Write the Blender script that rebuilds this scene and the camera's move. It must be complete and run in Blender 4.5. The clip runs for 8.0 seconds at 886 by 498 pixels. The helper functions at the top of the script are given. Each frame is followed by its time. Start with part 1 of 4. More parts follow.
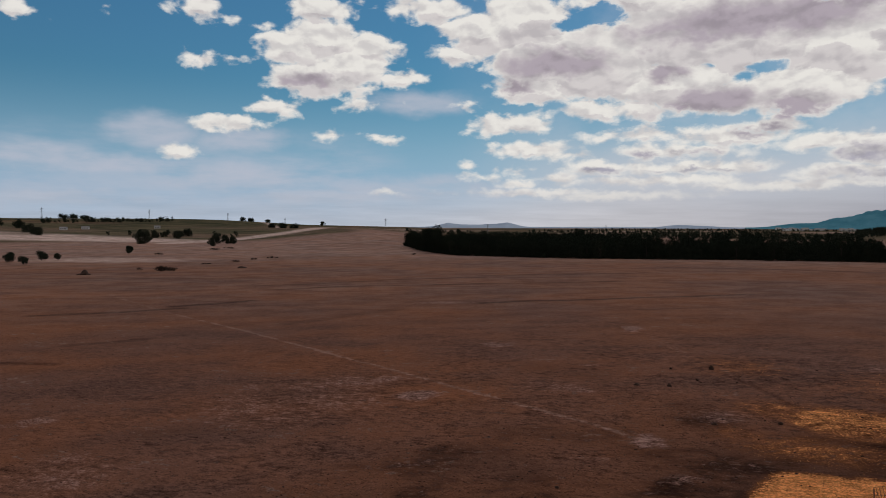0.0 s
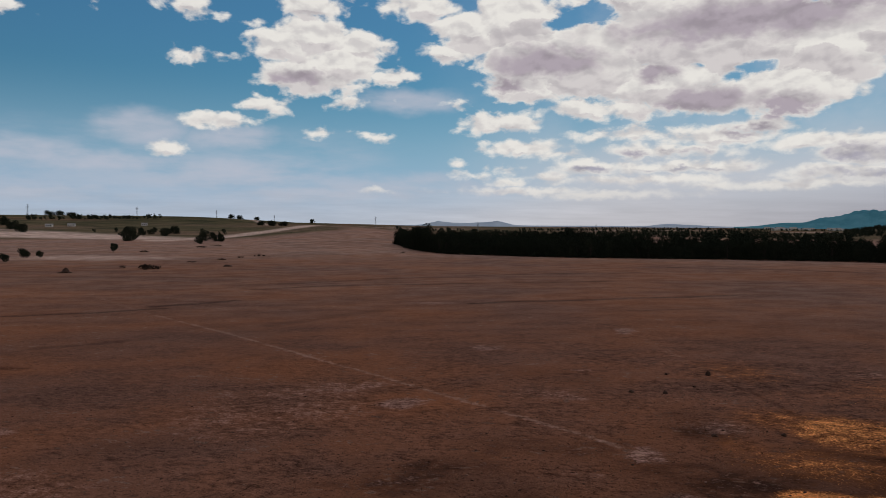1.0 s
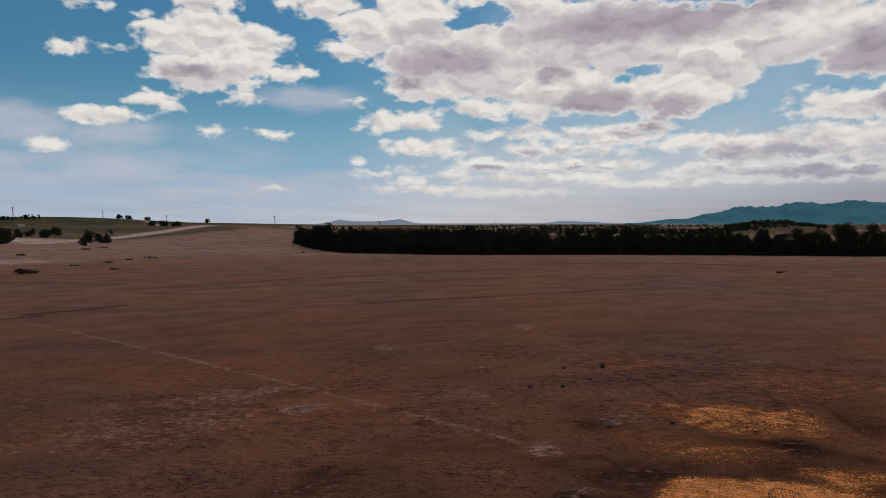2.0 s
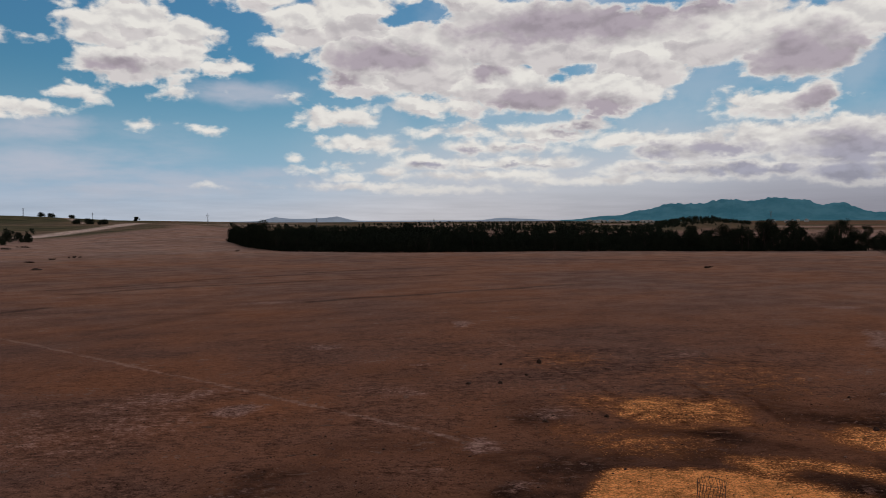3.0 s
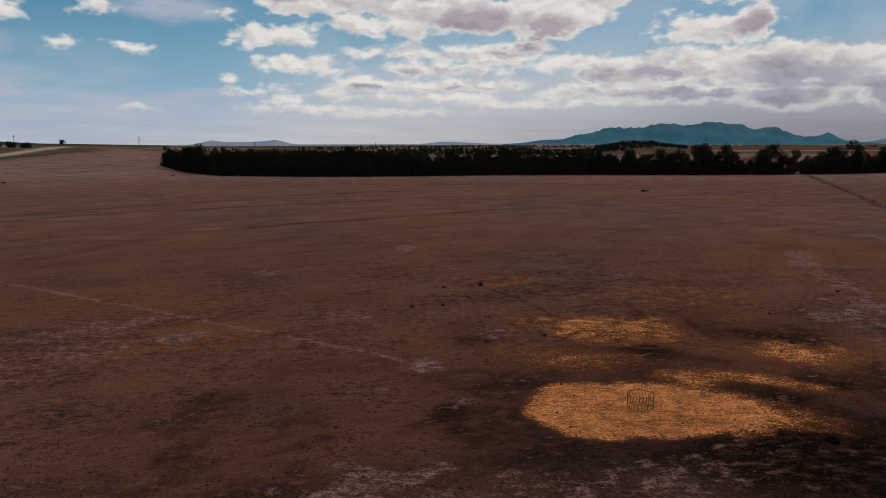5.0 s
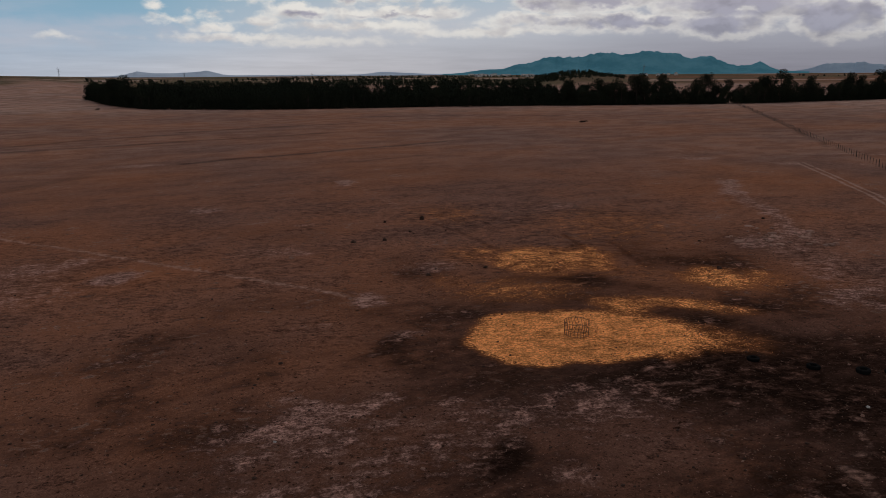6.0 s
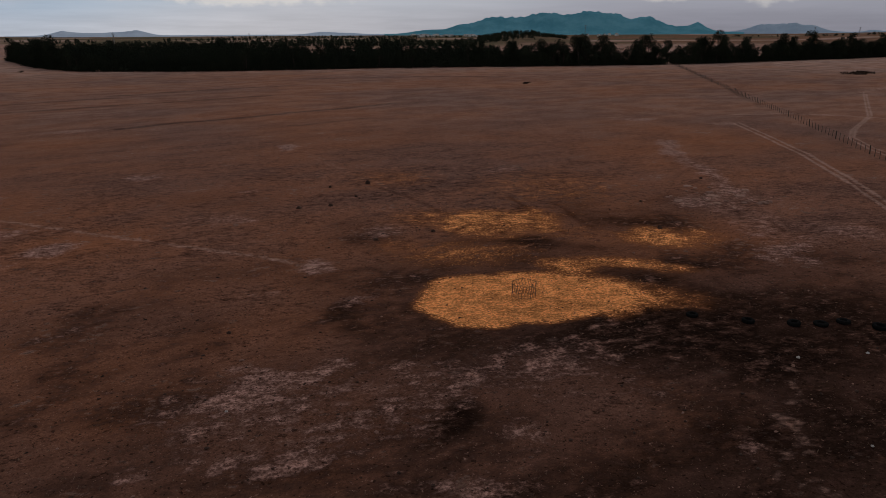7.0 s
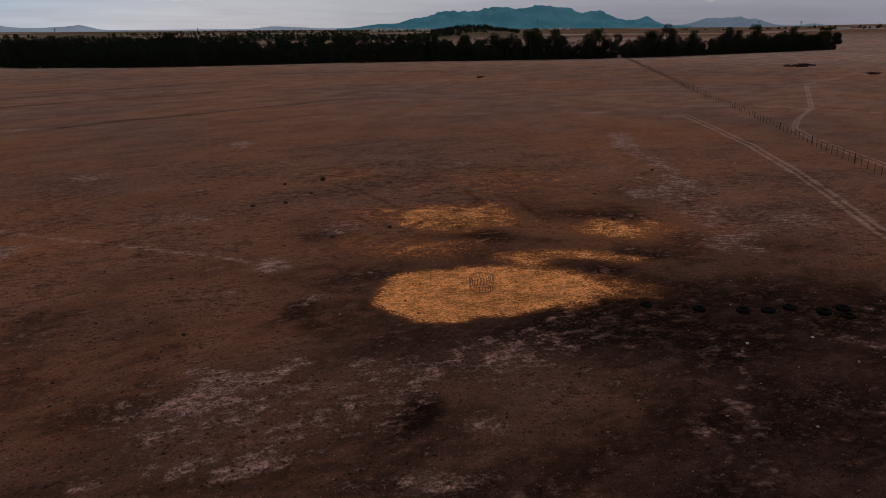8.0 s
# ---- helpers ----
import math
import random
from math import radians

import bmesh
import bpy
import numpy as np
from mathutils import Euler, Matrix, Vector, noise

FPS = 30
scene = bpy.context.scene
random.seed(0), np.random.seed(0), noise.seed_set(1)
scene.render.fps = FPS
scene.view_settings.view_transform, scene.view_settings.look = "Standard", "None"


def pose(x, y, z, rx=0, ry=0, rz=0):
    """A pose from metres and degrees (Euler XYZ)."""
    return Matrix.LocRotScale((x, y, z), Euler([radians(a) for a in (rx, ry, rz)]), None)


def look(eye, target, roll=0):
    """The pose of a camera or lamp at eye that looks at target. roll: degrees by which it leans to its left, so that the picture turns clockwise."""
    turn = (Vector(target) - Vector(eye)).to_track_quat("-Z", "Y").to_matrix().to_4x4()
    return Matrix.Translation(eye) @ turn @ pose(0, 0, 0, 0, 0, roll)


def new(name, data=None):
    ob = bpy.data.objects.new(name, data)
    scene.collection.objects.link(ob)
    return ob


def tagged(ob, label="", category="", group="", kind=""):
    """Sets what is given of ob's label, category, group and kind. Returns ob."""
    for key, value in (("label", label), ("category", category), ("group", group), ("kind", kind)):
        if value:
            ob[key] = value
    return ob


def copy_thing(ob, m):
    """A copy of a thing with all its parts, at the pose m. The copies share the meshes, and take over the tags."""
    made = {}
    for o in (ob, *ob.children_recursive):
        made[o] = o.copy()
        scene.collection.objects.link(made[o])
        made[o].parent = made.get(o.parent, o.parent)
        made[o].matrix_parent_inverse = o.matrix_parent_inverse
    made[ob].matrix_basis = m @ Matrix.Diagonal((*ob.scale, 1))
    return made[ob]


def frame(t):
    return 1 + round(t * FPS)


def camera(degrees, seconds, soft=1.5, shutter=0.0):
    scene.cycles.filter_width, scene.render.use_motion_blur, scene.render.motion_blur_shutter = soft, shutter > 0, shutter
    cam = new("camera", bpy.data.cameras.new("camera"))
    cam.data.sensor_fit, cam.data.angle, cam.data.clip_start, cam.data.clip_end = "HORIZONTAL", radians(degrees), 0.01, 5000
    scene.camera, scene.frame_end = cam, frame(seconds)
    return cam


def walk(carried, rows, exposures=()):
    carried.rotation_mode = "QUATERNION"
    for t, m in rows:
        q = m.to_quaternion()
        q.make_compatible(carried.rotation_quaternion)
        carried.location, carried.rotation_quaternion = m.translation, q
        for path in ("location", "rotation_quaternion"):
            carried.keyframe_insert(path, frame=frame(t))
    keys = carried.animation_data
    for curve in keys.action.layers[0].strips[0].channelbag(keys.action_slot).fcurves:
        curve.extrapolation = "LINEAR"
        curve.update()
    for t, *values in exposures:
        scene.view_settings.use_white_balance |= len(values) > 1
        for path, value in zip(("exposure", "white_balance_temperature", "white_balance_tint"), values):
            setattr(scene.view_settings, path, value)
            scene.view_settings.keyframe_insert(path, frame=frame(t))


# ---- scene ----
cam = camera(63.7, 8.0, soft=0.65)
PATH = [
    (0, (-1.0, -3.507, 17.831), (-0.738, -1.525, 17.764), 0.1),
    (0.5, (-0.508, -1.332, 17.874), (-0.245, 0.649, 17.805), 0.2),
    (1, (-0.083, 0.175, 17.934), (0.206, 2.153, 17.862), 0.3),
    (1.5, (0.213, 0.824, 17.953), (0.637, 2.777, 17.878), 0.1),
    (3, (0.441, 0.879, 18.098), (1.161, 2.743, 18.013), -0.3),
    (3.5, (0.354, 0.876, 18.084), (1.123, 2.719, 17.986), -0.3),
    (4, (0.325, 0.773, 18.116), (1.126, 2.6, 17.979), -0.2),
    (5.5, (0.21, 0.302, 18.281), (1.119, 2.04, 17.888), -0.3),
    (6, (0.204, 0.185, 18.406), (1.187, 1.859, 17.924), -0.4),
    (6.5, (0.087, 0.2, 18.488), (1.14, 1.811, 17.943), -0.4),
    (7, (0.022, 0.19, 18.553), (1.117, 1.759, 17.97), -0.3),
    (7.5, (0.024, 0.15, 18.596), (1.164, 1.682, 18.0), -0.4),
    (8, (-0.014, 0.129, 18.636), (1.174, 1.623, 18.038), -0.4),
]
walk(cam, [(t, look(eye, target, roll)) for t, eye, target, roll in PATH], exposures=((0, -0.03), (3.5, -0.06), (5.5, -0.10), (8, -0.10)))

# ---- world, sun ----
SUN_AZ, SUN_EL = 38.0, 48.0

world = bpy.data.worlds.new("sky")
scene.world = world
world.use_nodes = True


class Nodes:
    """Short hand for wiring node trees."""

    def __init__(self, tree):
        self.tree = tree
        tree.nodes.clear()

    def add(self, kind, inputs=None, **settings):
        n = self.tree.nodes.new(kind)
        for key, value in settings.items():
            setattr(n, key, value)
        for key, value in (inputs or {}).items():
            self.put(n.inputs[key], value)
        return n

    def put(self, socket, value):
        if isinstance(value, bpy.types.NodeSocket):
            self.tree.links.new(value, socket)
        else:
            socket.default_value = value

    def math(self, op, a, b=None, c=None, clamp=False):
        n = self.add("ShaderNodeMath", operation=op, use_clamp=clamp)
        for socket, value in zip(n.inputs, (a, b, c)):
            if value is not None:
                self.put(socket, value)
        return n.outputs[0]

    def vec(self, op, a, b=None, c=None):
        n = self.add("ShaderNodeVectorMath", operation=op)
        for socket, value in zip(n.inputs, (a, b, c)):
            if value is not None:
                self.put(socket, value)
        return n.outputs["Value"] if op in ("LENGTH", "DOT_PRODUCT") else n.outputs[0]

    def mix(self, fac, a, b, blend="MIX"):
        n = self.add("ShaderNodeMix", data_type="RGBA", blend_type=blend)
        self.put(n.inputs[0], fac)
        self.put(n.inputs[6], a if isinstance(a, bpy.types.NodeSocket) else (*a, 1.0))
        self.put(n.inputs[7], b if isinstance(b, bpy.types.NodeSocket) else (*b, 1.0))
        return n.outputs[2]

    def noise(self, vector, scale, detail=4.0, rough=0.55, distortion=0.0, kind="Fac"):
        n = self.add("ShaderNodeTexNoise", {"Vector": vector, "Scale": scale, "Detail": detail, "Roughness": rough, "Distortion": distortion})
        return n.outputs[kind]

    def step(self, value, low, high, to_low=0.0, to_high=1.0):
        n = self.add("ShaderNodeMapRange", {"Value": value, "From Min": low, "From Max": high, "To Min": to_low, "To Max": to_high}, interpolation_type="SMOOTHSTEP")
        return n.outputs[0]


# Clouds: bearing, height, half width, half height, in degrees.
CUMULUS_WEST = [
    (-1.8, 14.2, 3.5, 1.48), (-4.2, 13.4, 2.9, 1.2), (1.7, 13.6, 2.6, 1.0), (-2.0, 11.3, 4.3, 1.5), (0.2, 12.3, 3.1, 1.7), (4.0, 11.5, 2.0, 0.56), (-2.2, 16.4, 2.5, 0.96), (-11.3, 16.0, 1.6, 0.58),
    (-11.5, 12.4, 1.0, 0.36), (-9.2, 12.4, 1.2, 0.48), (-9.1, 7.6, 2.2, 0.51), (-5.9, 9.0, 2.0, 0.55), (-12.7, 5.6, 1.5, 0.5), (-1.2, 7.0, 1.1, 0.34), (3.0, 6.8, 1.0, 0.37), (1.5, 9.3, 1.6, 0.3),
    (9.4, 9.3, 0.7, 0.28), (2.7, 2.6, 0.8, 0.15), (-6.6, 15.0, 0.7, 0.24), (-17.5, 15.3, 0.6, 0.22), (-23.2, 14.4, 0.9, 0.5), (-10.3, 15.4, 0.9, 0.3),
]
CUMULUS_MIDDLE = [
    (6.6, 16.6, 3.5, 0.9), (10.5, 14.9, 3.3, 1.65), (8.9, 13.3, 2.1, 0.76), (14.5, 12.7, 3.5, 2.1), (14.7, 10.6, 3.5, 1.1), (19.7, 12.5, 5.0, 2.95), (14.0, 15.4, 4.0, 2.2), (25.6, 14.2, 5.1, 2.8),
    (24.8, 10.6, 5.2, 1.85), (30.7, 13.8, 5.8, 2.86), (36.8, 12.7, 3.9, 3.1), (29.2, 9.3, 4.2, 1.45), (34.5, 9.9, 4.1, 1.9), (19.8, 8.9, 4.0, 0.64), (13.0, 7.9, 3.2, 0.79), (22.0, 17.0, 4.0, 1.3),
]
CUMULUS_LOW = [
    (23.4, 9.0, 2.9, 0.76), (23.6, 6.9, 4.1, 0.55), (32.3, 7.2, 2.4, 0.72), (29.7, 6.6, 4.9, 0.7), (14.5, 5.9, 2.9, 0.66), (17.2, 5.4, 1.5, 0.31), (10.5, 3.9, 1.2, 0.27), (9.5, 4.8, 0.6, 0.24),
    (19.8, 4.5, 2.1, 0.61), (13.7, 3.4, 1.3, 0.27), (25.3, 5.6, 4.0, 0.51), (26.9, 4.4, 5.8, 0.51), (15.4, 2.6, 4.8, 0.31), (23.7, 3.4, 7.2, 0.39), (20.7, 2.4, 5.0, 0.26), (13.6, 4.2, 0.9, 0.25),
    (11.9, 4.5, 0.4, 0.16), (17.1, 3.8, 1.6, 0.3),
]
CUMULUS_EAST = [
    (38.7, 13.4, 11.5, 2.4), (47.7, 11.8, 4.4, 2.2), (50.2, 13.4, 3.7, 1.65), (54.3, 11.1, 1.3, 1.0), (45.9, 8.2, 4.2, 1.04), (48.5, 8.3, 1.8, 1.25), (50.0, 5.4, 5.1, 1.65), (45.6, 5.6, 4.1, 1.2),
    (40.8, 5.2, 5.5, 1.1), (44.0, 3.6, 8.8, 0.67), (51.1, 3.4, 4.3, 1.2), (40.0, 3.7, 7.1, 0.6), (35.0, 3.0, 8.3, 0.35), (52.8, 6.0, 2.0, 0.9), (56.0, 4.9, 4.0, 1.6), (58.4, 3.3, 3.3, 1.4), (36.0, 6.0, 4.0, 0.6),
]
GAPS = [(19.4, 15.9, 1.7, 0.75), (31.9, 11.4, 1.0, 0.34), (17.4, 15.3, 1.0, 0.36), (40.4, 9.0, 1.3, 0.7), (51.6, 7.9, 0.8, 0.7)]
UNDERSIDES = [
    (16.5, 12.5, 4.7, 1.1), (28.2, 9.1, 3.5, 1.1), (33.4, 8.6, 2.2, 0.8), (30.8, 14.8, 9.0, 1.4), (24.8, 11.4, 1.6, 0.6), (-2.8, 11.1, 2.4, 0.5), (13.2, 10.8, 2.2, 0.5), (47.7, 11.5, 4.2, 1.7),
    (38.5, 15.6, 6.0, 1.0), (48.6, 8.1, 1.5, 0.75), (51.6, 4.8, 4.2, 1.2), (42.4, 5.1, 2.6, 0.54), (37.1, 4.9, 2.3, 0.55), (34.0, 4.5, 2.6, 0.4), (44.8, 3.4, 8.0, 0.55), (50.6, 3.0, 4.5, 0.9),
    (25.5, 5.3, 3.0, 0.28), (31.5, 6.9, 1.6, 0.4), (20.0, 4.2, 1.6, 0.28), (27.0, 4.1, 4.5, 0.25), (58.0, 3.4, 4.0, 1.2),
]
WISPS = [
    (-8.5, 3.6, 4.8, 0.85), (-16.9, 4.4, 3.6, 0.55), (-22.4, 5.0, 2.6, 0.7), (-14.5, 7.0, 2.4, 0.95), (5.4, 9.6, 3.2, 0.7), (6.4, 2.9, 5.6, 0.75), (-2.5, 2.2, 4.9, 0.45), (-20.9, 1.9, 4.2, 0.36), (-8.0, 6.6, 2.4, 0.7),
]


def build_sky():
    n = Nodes(world.node_tree)
    way = n.add("ShaderNodeTexCoord").outputs["Generated"]
    xyz = n.add("ShaderNodeSeparateXYZ", {0: way})
    bearing = n.math("MULTIPLY", n.math("ARCTAN2", xyz.outputs[0], xyz.outputs[1]), 57.2958)
    height = n.math("MULTIPLY", n.math("ARCSINE", xyz.outputs[2]), 57.2958)
    place = n.add("ShaderNodeCombineXYZ", {0: bearing, 1: height}).outputs[0]
    flat = n.vec("MULTIPLY", place, (1.0, 1.6, 1.0))
    # Billows: the outline is bent by noise of two sizes.
    bend = n.vec("SUBTRACT", n.noise(flat, 0.38, 3.0, 0.55, kind="Color"), (0.5, 0.5, 0.5))
    fine = n.vec("SUBTRACT", n.noise(flat, 1.5, 4.0, 0.6, kind="Color"), (0.5, 0.5, 0.5))
    bent = n.vec("MULTIPLY_ADD", bend, (2.6, 1.1, 0.0), place)
    bent = n.vec("MULTIPLY_ADD", fine, (0.9, 0.6, 0.0), bent)

    def inside(rows, where, degrees=True):
        """How far inside the nearest oval, in degrees or as a share of its size."""
        most = None
        for a, e, w, h in rows:
            d = n.vec("LENGTH", n.vec("MULTIPLY_ADD", where, (1 / w, 1 / h, 0.0), (-a / w, -e / h, 0.0)))
            d = n.math("MULTIPLY_ADD", d, -h, h) if degrees else n.math("SUBTRACT", 1.0, d)
            most = d if most is None else n.math("MAXIMUM", most, d)
        return most

    clouds = CUMULUS_WEST + CUMULUS_MIDDLE + CUMULUS_LOW + CUMULUS_EAST
    body = inside(clouds, bent)
    gap = inside(GAPS, n.vec("MULTIPLY_ADD", fine, (0.9, 0.7, 0.0), place))
    body = n.math("MINIMUM", body, n.math("MULTIPLY_ADD", gap, -1.6, -0.05))
    higher = inside(clouds, n.vec("ADD", bent, (0.1, 0.42, 0.0)))
    rest = n.math("MAXIMUM", n.step(height, 17.5, 24.0), n.math("MAXIMUM", n.step(bearing, 60.0, 75.0), n.step(bearing, -27.0, -45.0)))
    billow = n.noise(flat, 0.50, 5.0, 0.50, 0.2)
    above = n.noise(n.vec("ADD", flat, (0.2, 0.8, 0.0)), 0.50, 3.0, 0.45, 0.2)
    # Beyond the view broken cloud goes on all round, and thickens overhead.
    broken = n.math("MULTIPLY_ADD", n.noise(flat, 0.06, 8.0, 0.55), 3.0, -1.2)
    body = n.math("ADD", body, n.math("MULTIPLY", rest, n.math("SUBTRACT", broken, n.math("MINIMUM", body, 0.0))))
    rough = n.math("MULTIPLY", n.math("SUBTRACT", billow, 0.5), n.step(height, 1.0, 10.0, 0.8, 2.2))
    thick = n.math("ADD", body, rough)
    cover = n.step(thick, -0.24, 0.30)
    # Lit from above and behind: tops and thin rims shine, bellies are lilac grey.
    lit = n.step(n.math("SUBTRACT", billow, above), -0.20, 0.10)
    slope = n.math("SUBTRACT", higher, body)
    belly = n.math("MULTIPLY", n.step(slope, 0.02, 0.34), n.step(thick, 0.05, 0.4))
    grey = n.math("MAXIMUM", inside(UNDERSIDES, n.vec("MULTIPLY_ADD", bend, (1.6, 0.8, 0.0), bent), False), -0.8)
    grey = n.math("ADD", grey, n.math("MULTIPLY_ADD", billow, 1.8, -0.90))
    grey = n.math("MAXIMUM", n.step(grey, -0.62, 0.62), n.math("MULTIPLY", rest, n.step(thick, 0.05, 0.7)))
    grey = n.math("MULTIPLY", grey, n.step(thick, 0.0, 0.5))
    grey = n.math("MAXIMUM", grey, n.math("MULTIPLY", belly, 0.42))
    white = n.mix(lit, (0.62, 0.595, 0.59), (0.81, 0.785, 0.745))
    shade = n.mix(n.step(height, 2.0, 9.0), (0.27, 0.275, 0.345), (0.305, 0.262, 0.305))
    shade = n.mix(lit, shade, n.vec("MULTIPLY", shade, (1.3, 1.3, 1.3)))
    tone = n.mix(n.math("MULTIPLY", grey, 0.93), white, shade)
    # Overhead stand the dark undersides that keep the field in shade.
    tone = n.mix(n.math("MULTIPLY", n.step(height, 20.0, 34.0), 0.85), tone, (0.22, 0.21, 0.23))

    clear = n.add("ShaderNodeTexSky", sky_type="NISHITA", sun_disc=False, sun_elevation=radians(SUN_EL), sun_rotation=radians(SUN_AZ), air_density=1.3, dust_density=0.4, ozone_density=3.0)
    blue = n.mix(1.0, clear.outputs[0], (0.0200, 0.0415, 0.0515), "MULTIPLY")
    blue = n.mix(n.step(height, 12.0, -1.5, 0.0, 0.92), blue, (0.335, 0.480, 0.695))
    veil = n.math("MULTIPLY", n.step(bearing, 4.0, 26.0), n.step(n.noise(flat, 0.14, 5.0), 0.3, 0.65, 0.05, 0.38))
    blue = n.mix(veil, blue, (0.56, 0.585, 0.65))
    haze = n.math("MULTIPLY", n.step(bearing, 6.0, 24.0), n.step(height, 9.0, 3.0, 0.0, 0.72))
    blue = n.mix(haze, blue, (0.57, 0.565, 0.60))
    blue = n.mix(n.math("MULTIPLY", n.step(bearing, 34.0, 50.0), n.step(height, 8.0, 5.0, 0.0, 0.75)), blue, (0.38, 0.385, 0.45))
    wisp = inside(WISPS, n.vec("MULTIPLY_ADD", bend, (4.0, 1.2, 0.0), place), False)
    streak = n.noise(n.vec("MULTIPLY", place, (0.14, 0.55, 1.0)), 1.0, 5.0, 0.55)
    wisp = n.math("MULTIPLY", n.step(wisp, -0.9, 0.5), n.step(streak, 0.15, 0.62))
    blue = n.mix(n.math("MULTIPLY", wisp, 0.8), blue, (0.47, 0.50, 0.585))
    film = n.math("MULTIPLY", n.step(streak, 0.32, 0.68), n.math("MULTIPLY", n.step(height, 8.5, 4.0), n.step(bearing, 8.0, -2.0)))
    blue = n.mix(n.math("MULTIPLY", film, 0.55), blue, (0.48, 0.51, 0.60))
    colour = n.mix(cover, blue, tone)
    low = n.mix(n.step(bearing, -12.0, 20.0), (0.41, 0.465, 0.55), (0.56, 0.545, 0.57))
    low = n.mix(n.step(bearing, 12.0, 56.0), low, (0.225, 0.22, 0.26))
    low = n.vec("SCALE", low)
    n.put(low.node.inputs["Scale"], n.step(n.noise(n.vec("MULTIPLY", place, (0.12, 1.5, 1.0)), 1.0, 5.0, 0.6), 0.25, 0.75, 0.90, 1.12))
    colour = n.mix(n.step(height, 4.0, 0.0, 0.0, 0.84), colour, low)
    back = n.add("ShaderNodeBackground", {"Color": colour, "Strength": 1.0})
    n.add("ShaderNodeOutputWorld", {"Surface": back.outputs[0]})


build_sky()

sun_data = bpy.data.lights.new("sun", "SUN")
sun_data.energy, sun_data.angle, sun_data.color = 0.5, radians(14), (1.0, 0.93, 0.84)
sun = new("sun", sun_data)
_a, _e = radians(SUN_AZ), radians(SUN_EL)
sun.matrix_world = look((0, 0, 300), (-math.sin(_a) * math.cos(_e), -math.cos(_a) * math.cos(_e), 300 - math.sin(_e)))


# ---- materials ----
def material(name):
    m = bpy.data.materials.new(name)
    m.use_nodes = True
    return m, Nodes(m.node_tree)


def finish(n, colour, rough=0.9, bump=None, depth=0.02, strength=0.6, metal=0.0, spec=0.3, extra=None):
    inputs = {"Base Color": colour if isinstance(colour, bpy.types.NodeSocket) else (*colour, 1), "Roughness": rough, "Metallic": metal, "Specular IOR Level": spec}
    if bump is not None:
        inputs["Normal"] = n.add("ShaderNodeBump", {"Height": bump, "Distance": depth, "Strength": strength}).outputs[0]
    b = n.add("ShaderNodeBsdfPrincipled", inputs)
    n.add("ShaderNodeOutputMaterial", {"Surface": b.outputs[0]})


def mottled(name, dark, light, scale=6.0, rough=0.85, metal=0.0, bump=0.01, spec=0.08, vary=0.25):
    """Two tones in coarse and fine grain, each piece a little different."""
    m, n = material(name)
    p = n.add("ShaderNodeTexCoord").outputs["Object"]
    coarse, grain = n.noise(p, scale, 5.0), n.noise(p, scale * 7, 4.0, 0.65)
    fac = n.math("MULTIPLY_ADD", coarse, 0.7, n.math("MULTIPLY", grain, 0.5))
    own = n.add("ShaderNodeObjectInfo").outputs["Random"]
    colour = n.mix(n.step(fac, 0.35, 0.85), dark, light)
    bright = n.math("MULTIPLY_ADD", own, vary, 1.0 - vary / 2)
    colour = n.vec("SCALE", colour, None)
    n.put(colour.node.inputs["Scale"], bright)
    finish(n, colour, rough, grain, bump, 0.5, metal, spec)
    return m


